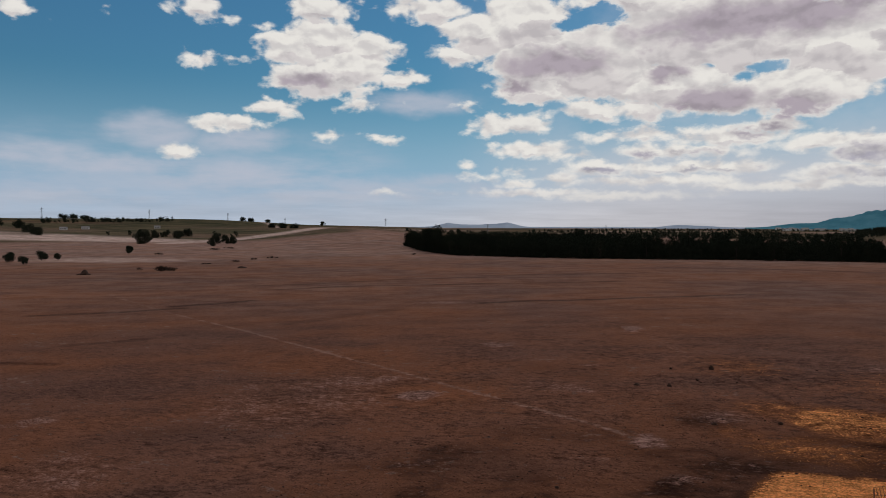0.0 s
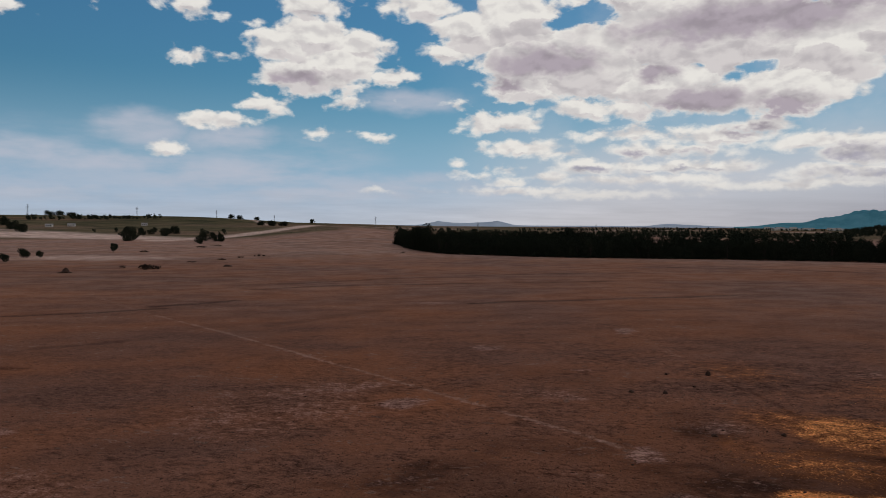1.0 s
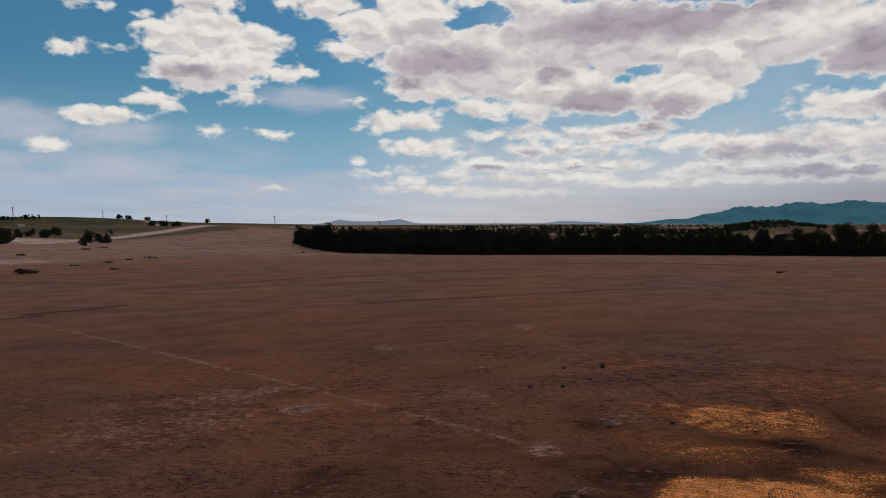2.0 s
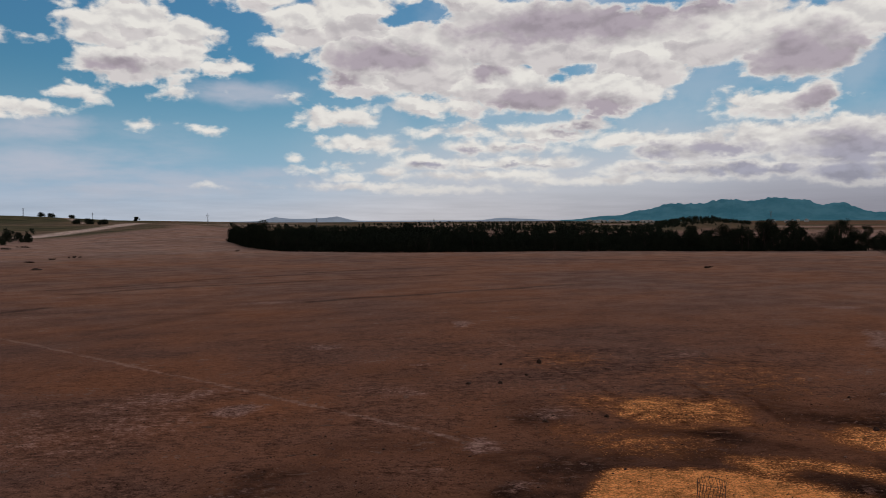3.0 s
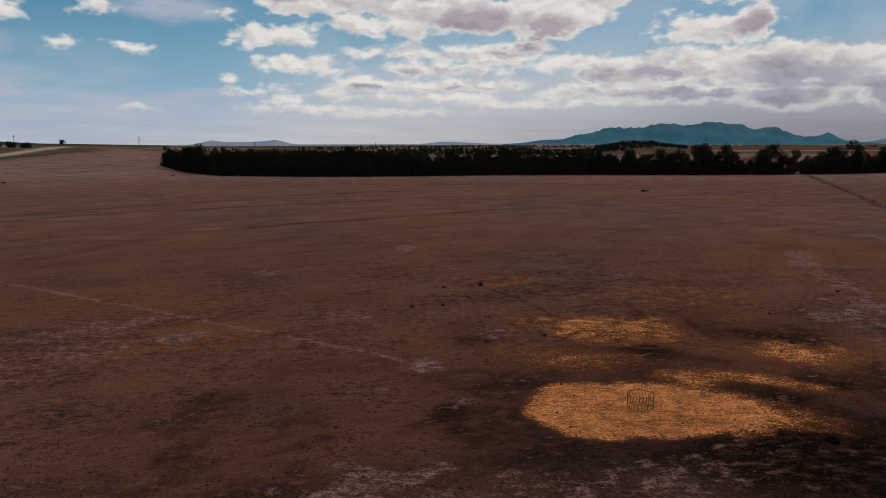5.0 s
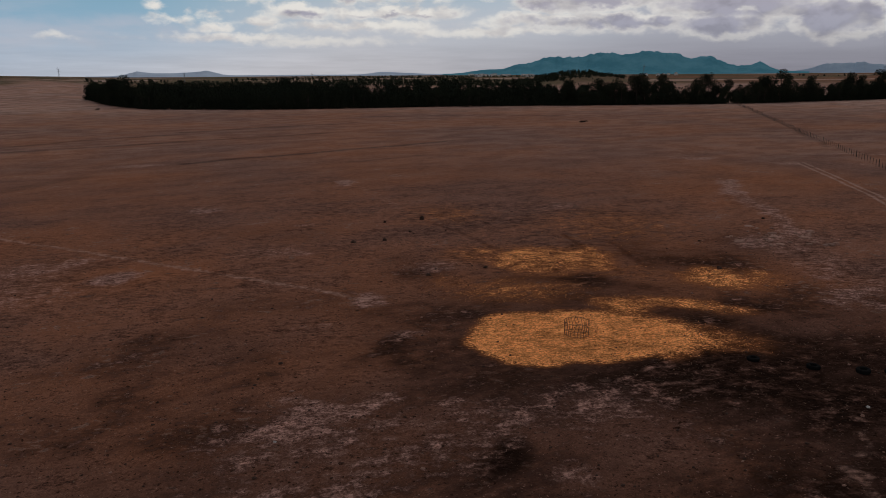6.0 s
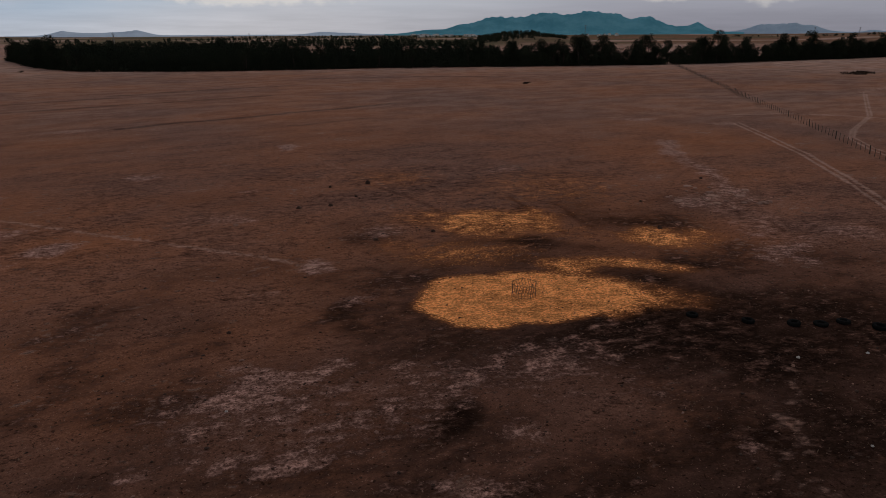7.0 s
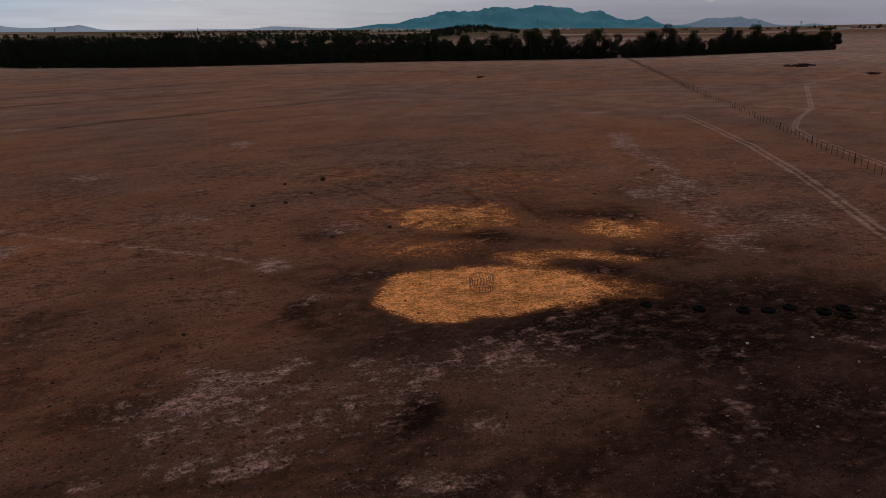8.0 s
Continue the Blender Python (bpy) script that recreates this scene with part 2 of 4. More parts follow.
def build_soil():
    m, n = material("dry_field_soil")
    p = n.add("ShaderNodeNewGeometry").outputs["Position"]
    one = n.add("ShaderNodeVertexColor", layer_name="cover")
    two = n.add("ShaderNodeVertexColor", layer_name="use")
    a, b = n.add("ShaderNodeSeparateColor", {0: one.outputs[0]}), n.add("ShaderNodeSeparateColor", {0: two.outputs[0]})
    straw, pale, dark = a.outputs[0], a.outputs[1], a.outputs[2]
    track, green, sand_and_sun = b.outputs[0], b.outputs[1], b.outputs[2]
    line = two.outputs[1]

    def grain(scale, stretch=(1.0, 1.0, 1.0), detail=5.0, rough=0.6, turn=0.0):
        """Noise about -1 to 1."""
        where = p
        if turn:
            where = n.add("ShaderNodeVectorRotate", {"Vector": where, "Angle": radians(turn)}, rotation_type="Z_AXIS").outputs[0]
        return n.math("MULTIPLY_ADD", n.noise(n.vec("MULTIPLY", where, stretch), scale, detail, rough), 8.5, -4.25)

    def sum_of(*terms):
        total = None
        for value, weight in terms:
            total = n.math("MULTIPLY_ADD", value, weight, total if total is not None else 0.0)
        return total

    broad = grain(0.02, detail=4.0)
    middle = grain(0.16, (0.6, 1.0, 1.0), 5.0, 0.62)
    small = grain(0.75, (0.8, 1.0, 1.0), 5.0, 0.65, 20)
    crumbs = grain(5.0, detail=4.0, rough=0.7)
    streak = grain(1.0, (0.018, 0.07, 1.0), 4.0, 0.5, -6)
    flecks = grain(2.0, (0.6, 1.0, 1.0), 4.0, 0.62, 25)
    specks = grain(3.4, detail=2.0, rough=0.5)
    dust = grain(11.0, detail=2.0, rough=0.6)
    hue = n.step(sum_of((broad, 0.7), (middle, 0.2), (streak, 0.25)), -1.1, 1.1)
    soil = n.mix(hue, (0.173, 0.090, 0.067), (0.228, 0.092, 0.048))
    level = sum_of((middle, 0.11), (small, 0.17), (crumbs, 0.17), (streak, 0.05), (flecks, 0.19), (broad, 0.07), (dust, 0.09))
    # sparse dark tufts, and pale flecks where the turf is gone
    soil = n.mix(n.step(sum_of((flecks, 0.7), (middle, 0.65), (broad, 0.2)), 1.0, 1.8, 0.0, 0.32), soil, (0.055, 0.029, 0.020))
    soil = n.mix(n.step(sum_of((small, -0.6), (flecks, -0.5), (middle, 0.45)), 0.75, 1.35, 0.0, 0.75), soil, (0.30, 0.185, 0.145))
    # trampled, dunged ground, its tone lowered further to paint in lens falloff
    ragged = sum_of((dark, 1.05), (middle, 0.24), (small, 0.20), (flecks, 0.13), (crumbs, 0.06), (broad, 0.05))
    soil = n.mix(n.step(ragged, 0.15, 0.95, 0.0, 0.97), soil, n.mix(n.step(sum_of((small, 0.8), (flecks, 0.4)), -0.8, 1.0), (0.0105, 0.0060, 0.0048), (0.038, 0.0195, 0.0142)))
    # bare, bleached earth, broken into flakes
    ragged = sum_of((pale, 1.2), (middle, 0.24), (small, 0.22), (flecks, 0.12), (crumbs, 0.07))
    bare = n.mix(n.step(sum_of((crumbs, 0.6), (flecks, 0.5)), -0.7, 0.8), (0.160, 0.083, 0.064), (0.310, 0.178, 0.143))
    soil = n.mix(n.step(ragged, 0.22, 1.25, 0.0, 0.92), soil, bare)
    # droppings and crumbs of dark earth
    soil = n.mix(n.step(sum_of((specks, 1.0), (small, 0.3), (dark, 0.15)), 1.35, 1.7, 0.0, 0.75), soil, (0.016, 0.009, 0.007))
    soil = n.mix(n.step(sum_of((specks, -0.8), (dust, 0.8), (pale, 0.5)), 1.7, 2.1, 0.0, 0.5), soil, (0.27, 0.165, 0.130))
    # wheel tracks
    worn = n.step(sum_of((track, 1.25), (small, 0.24), (flecks, 0.20), (middle, 0.14)), 0.35, 1.05)
    soil = n.mix(n.math("MULTIPLY", worn, n.math("MULTIPLY", track, 0.95)), soil, (0.30, 0.178, 0.138))
    # furrow left by the plough
    soil = n.mix(n.math("MULTIPLY", n.math("SUBTRACT", 1.0, line), n.step(small, -0.9, 0.3, 0.35, 0.85)), soil, (0.032, 0.013, 0.009))
    # grazed green and sandy fields; the sandy tone also paints in sunlit patches
    meadow = n.mix(n.step(streak, -0.6, 0.6), (0.058, 0.060, 0.034), (0.125, 0.103, 0.060))
    soil = n.mix(green, soil, meadow)
    soil = n.mix(sand_and_sun, soil, n.mix(n.step(middle, -0.6, 0.6), (0.50, 0.35, 0.29), (0.70, 0.53, 0.45)))
    # straw
    stalks = grain(3.6, (1.0, 1.8, 1.0), 5.0, 0.72)
    ragged = sum_of((straw, 1.5), (small, 0.18), (crumbs, 0.22), (middle, 0.10), (stalks, 0.20))
    gold = n.mix(n.step(sum_of((stalks, 0.7), (crumbs, 0.5)), -0.9, 0.8), (0.60, 0.228, 0.072), (0.96, 0.400, 0.140))
    strewn = n.math("MULTIPLY", n.step(ragged, 0.42, 1.02, 0.0, 0.95), n.step(straw, 0.04, 0.34))
    soil = n.mix(n.step(sum_of((straw, 1.0), (small, 0.05)), 0.02, 0.36, 0.0, 0.72), soil, (0.26, 0.095, 0.036))
    soil = n.mix(strewn, soil, gold)
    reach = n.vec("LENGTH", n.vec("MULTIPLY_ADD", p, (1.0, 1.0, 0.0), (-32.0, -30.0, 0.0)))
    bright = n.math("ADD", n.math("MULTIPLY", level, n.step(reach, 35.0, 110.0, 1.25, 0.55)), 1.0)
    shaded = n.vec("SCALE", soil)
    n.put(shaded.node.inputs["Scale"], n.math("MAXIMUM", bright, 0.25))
    relief = sum_of((crumbs, 0.35), (small, 0.5), (flecks, 0.35))
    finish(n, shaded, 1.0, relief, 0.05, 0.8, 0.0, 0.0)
    return m


def build_leaf(name, dark, light):
    m, n = material(name)
    own = n.add("ShaderNodeObjectInfo").outputs["Random"]
    isle = n.add("ShaderNodeNewGeometry").outputs["Random Per Island"]
    colour = n.mix(n.math("MULTIPLY_ADD", own, 0.4, n.math("MULTIPLY", isle, 0.6)), dark, light)
    finish(n, colour, 0.9, spec=0.02)
    return m


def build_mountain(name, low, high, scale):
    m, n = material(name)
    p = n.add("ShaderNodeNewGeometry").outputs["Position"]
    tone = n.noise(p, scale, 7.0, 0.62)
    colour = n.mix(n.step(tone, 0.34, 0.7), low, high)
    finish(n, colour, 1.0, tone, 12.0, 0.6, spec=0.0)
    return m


SOIL = build_soil()
GUM_LEAF = build_leaf("gum_leaf", (0.010, 0.014, 0.010), (0.030, 0.036, 0.022))
SCRUB_LEAF = build_leaf("scrub_leaf", (0.016, 0.022, 0.016), (0.042, 0.048, 0.030))
DRY_TWIG = build_leaf("dry_twig", (0.028, 0.018, 0.014), (0.075, 0.048, 0.036))
GUM_BARK = mottled("gum_bark", (0.018, 0.014, 0.012), (0.055, 0.043, 0.036), 3.0)
BARK = mottled("bark", (0.045, 0.034, 0.028), (0.16, 0.125, 0.10), 3.0)
# Haze of distance is put straight into the base colours of these ranges.
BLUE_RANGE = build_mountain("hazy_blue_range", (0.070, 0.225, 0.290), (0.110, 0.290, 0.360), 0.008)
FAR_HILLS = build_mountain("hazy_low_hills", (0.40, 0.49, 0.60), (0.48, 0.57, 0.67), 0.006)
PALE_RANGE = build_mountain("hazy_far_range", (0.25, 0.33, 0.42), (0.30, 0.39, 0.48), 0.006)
POST_WOOD = mottled("weathered_post", (0.035, 0.026, 0.022), (0.10, 0.075, 0.06), 5.0)
WIRE = mottled("old_wire", (0.05, 0.045, 0.04), (0.14, 0.12, 0.11), 8.0, 0.55, 0.7)
RUSTY = mottled("rusty_steel", (0.13, 0.070, 0.045), (0.32, 0.175, 0.10), 7.0, 0.85, 0.1)
RUBBER = mottled("black_rubber", (0.004, 0.004, 0.004), (0.010, 0.0095, 0.009), 9.0, 0.95, spec=0.02, vary=0.4)
STONE = mottled("pale_stone", (0.19, 0.105, 0.076), (0.32, 0.190, 0.145), 4.0, vary=0.6)
PALE_STONE = mottled("white_stone", (0.26, 0.23, 0.21), (0.46, 0.43, 0.40), 6.0)
CLOD = mottled("dark_clod", (0.026, 0.016, 0.012), (0.085, 0.048, 0.034), 5.0, vary=0.5)
STRAW = build_leaf("straw", (0.34, 0.125, 0.036), (0.90, 0.41, 0.150))
TUFT = build_leaf("dead_grass", (0.055, 0.034, 0.024), (0.20, 0.125, 0.085))
PLASTER = mottled("white_plaster", (0.46, 0.44, 0.41), (0.66, 0.64, 0.61), 0.6, vary=0.2)
ROOF = mottled("grey_roof", (0.18, 0.17, 0.17), (0.34, 0.32, 0.31), 0.6, 0.6)
DARK_PANE = mottled("dark_window", (0.015, 0.017, 0.02), (0.03, 0.032, 0.036), 2.0, 0.25)
PYLON_STEEL = mottled("galvanised_steel", (0.13, 0.14, 0.15), (0.22, 0.23, 0.24), 2.0, 0.6, 0.5)


# ---- ground ----
def ss(a, b, x):
    t = np.clip((x - a) / (b - a), 0, 1)
    return t * t * (3 - 2 * t)


def value_noise(x, y, seed):
    """Smooth lattice noise, 0 to 1, for arrays."""
    x, y = np.asarray(x, float), np.asarray(y, float)
    i, j = np.floor(x).astype(np.int64), np.floor(y).astype(np.int64)
    u, v = x - i, y - j
    u, v = u * u * (3 - 2 * u), v * v * (3 - 2 * v)

    def at(p, q):
        h = (p * 374761393 + q * 668265263 + seed * 974634777) & 0x7FFFFFFF
        h = ((h ^ (h >> 13)) * 1274126177) & 0x7FFFFFFF
        return ((h ^ (h >> 16)) & 0xFFFF) / 65535.0

    return (at(i, j) * (1 - u) + at(i + 1, j) * u) * (1 - v) + (at(i, j + 1) * (1 - u) + at(i + 1, j + 1) * u) * v


def fbm(x, y, seed, octaves=4):
    total, size, weight = 0.0, 0.5, 0.0
    for k in range(octaves):
        total, weight = total + size * value_noise(x * 2**k, y * 2**k, seed + k), weight + size
        size *= 0.5
    return total / weight


def ground_z(x, y):
    x, y = np.asarray(x, float), np.asarray(y, float)
    r, az = np.hypot(x, y), np.degrees(np.arctan2(x, y))
    z = 29.0 * ss(650, 1500, r) * (1 - ss(-13, 7, az)) * ss(-150, -60, az)
    z = z + 11.0 * np.exp(-(((az - 1) / 6) ** 2)) * ss(430, 850, r) * (1 - 0.6 * ss(900, 1500, r))
    z = z + 14.0 * np.exp(-(((az - 41) / 2.9) ** 2)) * np.exp(-(((r - 1500) / 240) ** 2))
    z = z + 9.0 * np.exp(-(((az - 69) / 5) ** 2)) * ss(700, 1500, r)
    z = z + 0.5 * (fbm(x / 45, y / 45, 3) - 0.5) * ss(20, 120, r)
    return z + 0.18 * (fbm(x / 3.5, y / 3.5, 7, 3) - 0.5) * (1 - ss(150, 300, r))


def gz(x, y):
    return float(ground_z(x, y))


def spread(fine_from, fine_to, step, low, high, growth):
    """Grid lines: even where the camera comes near, wider and wider beyond."""
    lines = list(np.arange(fine_from, fine_to, step))
    d = step
    while lines[-1] < high:
        d *= growth
        lines.append(lines[-1] + d)
    d = step
    while lines[0] > low:
        d *= growth
        lines.insert(0, lines[0] - d)
    return np.clip(np.array(lines), low, high)


def oval(x, y, cx, cy, rx, ry, turn=0.0, soft=0.35):
    """1 inside an oval, falling to 0 over a soft rim."""
    c, s = math.cos(radians(turn)), math.sin(radians(turn))
    u, v = (x - cx) * c + (y - cy) * s, -(x - cx) * s + (y - cy) * c
    return 1 - ss(1 - soft, 1 + soft, np.hypot(u / rx, v / ry))


def stripe(x, y, points, width, soft=0.6):
    """1 on a line through points, falling to 0 beside it."""
    best = np.full(np.shape(x), 1e9)
    for (ax, ay), (bx, by) in zip(points, points[1:]):
        dx, dy = bx - ax, by - ay
        t = np.clip(((x - ax) * dx + (y - ay) * dy) / (dx * dx + dy * dy), 0, 1)
        best = np.minimum(best, np.hypot(x - ax - t * dx, y - ay - t * dy))
    return 1 - ss(width * (1 - soft) / 2, width * (1 + soft) / 2, best)


def straw_mask(x, y):
    wx, wy = x + 1.8 * (fbm(x / 4, y / 4, 11) - 0.5), y + 1.8 * (fbm(x / 4, y / 4, 12) - 0.5)
    m = np.zeros(np.shape(x))
    for cx, cy, rx, ry, turn, weight, soft in STRAW_BEDS:
        m = np.maximum(m, weight * oval(wx, wy, cx, cy, rx, ry, turn, soft))
    return m


# Ovals: x, y, half length, half width, turn, weight, softness of the rim.
STRAW_BEDS = [
    (30.3, 38.0, 4.8, 5.2, -38, 1.0, 0.22), (33.6, 36.5, 5.0, 5.2, -43, 0.95, 0.2), (36.5, 34.8, 4.4, 4.0, -46, 0.75, 0.4), (38.9, 33.2, 4.2, 2.7, -50, 0.52, 0.7), (40.6, 31.4, 3.8, 2.2, -52, 0.30, 0.9),
    (44.0, 54.9, 5.2, 5.6, -39, 0.45, 0.6), (47.8, 53.1, 3.4, 5.0, -42, 0.40, 0.7), (40.7, 59.2, 5.6, 4.2, -35, 0.26, 0.9), (53.6, 41.4, 3.4, 3.2, -52, 0.48, 0.7), (56.0, 39.5, 2.8, 3.2, -55, 0.30, 0.9),
]
STRAW_BEDS += [
    (44.5, 38.6, 3.4, 1.4, -49, 0.48, 0.6), (46.4, 35.4, 3.3, 1.3, -53, 0.30, 0.8), (47.9, 79.9, 5.8, 6.5, -31, 0.20, 0.9), (35.4, 48.2, 6.4, 3.6, -36, 0.25, 0.9), (61.3, 63.9, 9.5, 11.4, -44, 0.20, 0.9),
    (40.4, 40.0, 2.3, 2.1, -45, 0.5, 0.6), (32.5, 52.9, 2.4, 2.5, -32, 0.22, 0.9), (50.0, 58.0, 14.0, 12.0, 0, 0.09, 0.8), (48.5, 47.0, 5.0, 3.5, -45, 0.18, 0.9),
]


def at_bearing(a, r):
    return r * math.sin(radians(a)), r * math.cos(radians(a))


def build_ground():
    xs, ys = spread(-40, 235, 0.45, -4900, 4900, 1.022), spread(8, 122, 0.40, -4900, 4900, 1.022)
    x, y = np.meshgrid(xs, ys)
    x, y = x.ravel(), y.ravel()
    nx, ny = len(xs), len(ys)
    mesh = bpy.data.meshes.new("ground")
    mesh.vertices.add(nx * ny)
    mesh.vertices.foreach_set("co", np.column_stack((x, y, ground_z(x, y))).ravel().astype(np.float32))
    a = (np.arange(ny - 1)[:, None] * nx + np.arange(nx - 1)[None]).ravel()
    quads = np.column_stack((a, a + 1, a + nx + 1, a + nx)).astype(np.int32)
    mesh.loops.add(quads.size)
    mesh.loops.foreach_set("vertex_index", quads.ravel())
    mesh.polygons.add(len(quads))
    mesh.polygons.foreach_set("loop_start", np.arange(0, quads.size, 4, dtype=np.int32))
    mesh.polygons.foreach_set("use_smooth", np.ones(len(quads), bool))
    mesh.update(calc_edges=True)

    wx, wy = x + 8 * (fbm(x / 7, y / 7, 21) - 0.5), y + 8 * (fbm(x / 7, y / 7, 22) - 0.5)
    px, py = x + 2.6 * (fbm(x / 3, y / 3, 23) - 0.5), y + 2.6 * (fbm(x / 3, y / 3, 24) - 0.5)
    r, az = np.hypot(x, y), np.degrees(np.arctan2(x, y))
    straw = straw_mask(x, y)
    # dunged ground round the feeder and where the flock rests; broad ovals also paint in lens falloff
    dark = np.maximum(0.66 * oval(wx, wy, 36, 29, 28, 21, -35, 0.7), 0.60 * oval(wx, wy, 25, 16, 42, 29, -20, 0.6))
    dark = np.maximum(dark, 0.95 * oval(wx, wy, 42, 21, 22, 13, -50, 0.7))
    dark = np.maximum(dark, 0.88 * oval(wx, wy, 31, 12, 17, 9, -30, 0.7))
    for row in DUNGED:
        dark = np.maximum(dark, 0.88 * row[5] * oval(wx, wy, *row[:5], 0.95))
    pale = np.zeros_like(x)
    for row in BLEACHED:
        pale = np.maximum(pale, row[5] * oval(px, py, *row[:5], 0.6))
    pale = np.maximum(pale, 0.75 * stripe(px, py, [(105.2, 81.3), (93.3, 70.8), (84.6, 57.8), (75, 48)], 3.4, 0.9))
    pale = np.maximum(pale, 0.55 * stripe(wx, wy, [(75, 48), (68, 41), (61, 33)], 5.5, 0.9))
    track = 0.70 * stripe(x, y, [(-62, 188), (-40.8, 152.5), (-22.5, 125.7), (-11.2, 108.2), (0.6, 89.8), (8.2, 77.8), (15.6, 65.6), (20.7, 57.4), (23.4, 52.2)], 1.0)
    for side in (-0.85, 0.85):
        track = np.maximum(track, 1.0 * stripe(x, y, [(136 + side, 88), (124 + side, 74.3), (109 + side, 58), (94.8 + side, 44.6), (82.7 + side, 33.8), (71.8 + side, 24.7), (58 + side, 12)], 0.7))
        track = np.maximum(track, 0.95 * stripe(x, y, [(330, 128 + side), (263, 114.5 + side), (236, 111 + side), (226 + side, 105), (190 + side, 87.2), (171 + side, 77.7), (144 + side, 68), (133 + side, 63), (124 + side, 55.4), (115 + side, 46), (108 + side, 38.6), (98 + side, 28)], 0.6))
    track = np.maximum(track, 0.75 * stripe(x, y, [(150, 97), (160.7, 90.9), (166.1, 82.7), (169.5, 70), (172, 58)], 2.4))
    track = np.maximum(track, 0.5 * stripe(wx, wy, [(46.8, 113.5), (46.1, 101.3), (45.3, 87.3), (44.3, 73.9)], 0.7))
    track = np.maximum(track, 0.6 * stripe(x, y, [(60, 404), (115, 360), (200, 334), (290, 290), (350, 262), (430, 247), (580, 238)], 5.0))
    track = np.maximum(track, 0.42 * stripe(wx, wy, [(37, 19), (34, 16.5), (30.6, 14.2), (28.3, 12.6), (26.7, 11.3), (24, 9)], 0.9, 0.9))
    track = np.maximum(track, 0.4 * stripe(x, y, [(47.5, 112), (46, 100), (43.5, 80)], 0.7))
    green = ss(720, 800, r + 60 * (fbm(x / 120, y / 120, 31) - 0.5)) * (1 - ss(-1, 2, az)) * ss(-80, -40, az)
    strips = value_noise(x / 210 + 0.4 * y / 210, y / 95, 41)
    green = np.maximum(green * (0.70 + 0.30 * ss(0.3, 0.6, strips)), 0.8 * ss(900, 1300, r) * ss(3, 6, az) * ss(0.42, 0.62, value_noise(x / 420, y / 160, 43)))
    green = np.maximum(green, 0.9 * np.exp(-(((az - 41) / 2.6) ** 2)) * ss(1200, 1350, r) * (1 - ss(1800, 2200, r)))
    # sandy fields far left, their sunlit brightness put into the pale tone
    sand_and_sun = 0.60 * oval(wx, wy, -112, 372, 42, 26, -8, 0.8) + 0.25 * oval(wx, wy, -165, 385, 50, 26, -8, 0.8)
    sand_and_sun = np.maximum(sand_and_sun, oval(wx, wy, -330, 800, 200, 56, -22, 0.3) * ss(0.0, 0.35, value_noise(x / 90, y / 34, 45)))
    # sunlit patch behind the plantation, painted as paler soil
    sand_and_sun = np.maximum(sand_and_sun, 0.55 * oval(x, y, 560, 440, 130, 26, -52, 0.6))
    sand_and_sun = np.maximum(sand_and_sun, 0.95 * stripe(wx, wy, [(-165, 690), (-110, 800), (-60, 950), (-40, 1080)], 34))
    sand_and_sun = np.maximum(sand_and_sun, 0.9 * stripe(x, y, [at_bearing(-7.0, 1500), at_bearing(-6.3, 1300), at_bearing(-5.6, 1090)], 9))
    plain = ss(800, 1050, r) * ss(-2, 2, az)
    patch = value_noise(x / 300 + 0.6 * y / 300, y / 210 - 0.5 * x / 210, 47)
    green = np.maximum(green, plain * (0.55 + 0.40 * ss(0.35, 0.55, patch)) * (1 - 0.6 * ss(38, 44, az)))
    sand_and_sun = np.maximum(sand_and_sun, plain * (0.04 + 0.34 * (1 - ss(0.22, 0.34, patch))))
    # soil grows paler with distance, broken by noise
    sand_and_sun = np.maximum(sand_and_sun, (1 - 0.9 * np.clip(green, 0, 1)) * (0.11 * ss(70, 220, r) + 0.21 * ss(300, 480, r)) * (1 - ss(1000, 1400, r)) * (0.7 + 0.6 * fbm(x / 60, y / 25, 49)))
    furrow = np.zeros_like(x)
    for points, width, weight in FURROWS:
        furrow = np.maximum(furrow, weight * stripe(x + 2.0 * (fbm(x / 12, y / 12, 81) - 0.5), y + 3.0 * (fbm(x / 14, y / 14, 82) - 0.5), points, width * (1.7 if points[0][1] > 120 and width < 3 else 1.0), 0.7))
    near = 1 - ss(250, 420, r)
    for name, channels in (("cover", (straw, pale * near, dark * near, np.ones_like(x))), ("use", (np.clip(track, 0, 1), green, np.clip(sand_and_sun, 0, 1), 1 - furrow))):
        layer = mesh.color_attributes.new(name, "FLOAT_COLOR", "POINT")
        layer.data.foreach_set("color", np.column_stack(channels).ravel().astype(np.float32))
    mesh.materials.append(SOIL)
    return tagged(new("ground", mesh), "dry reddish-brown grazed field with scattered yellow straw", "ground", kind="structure")


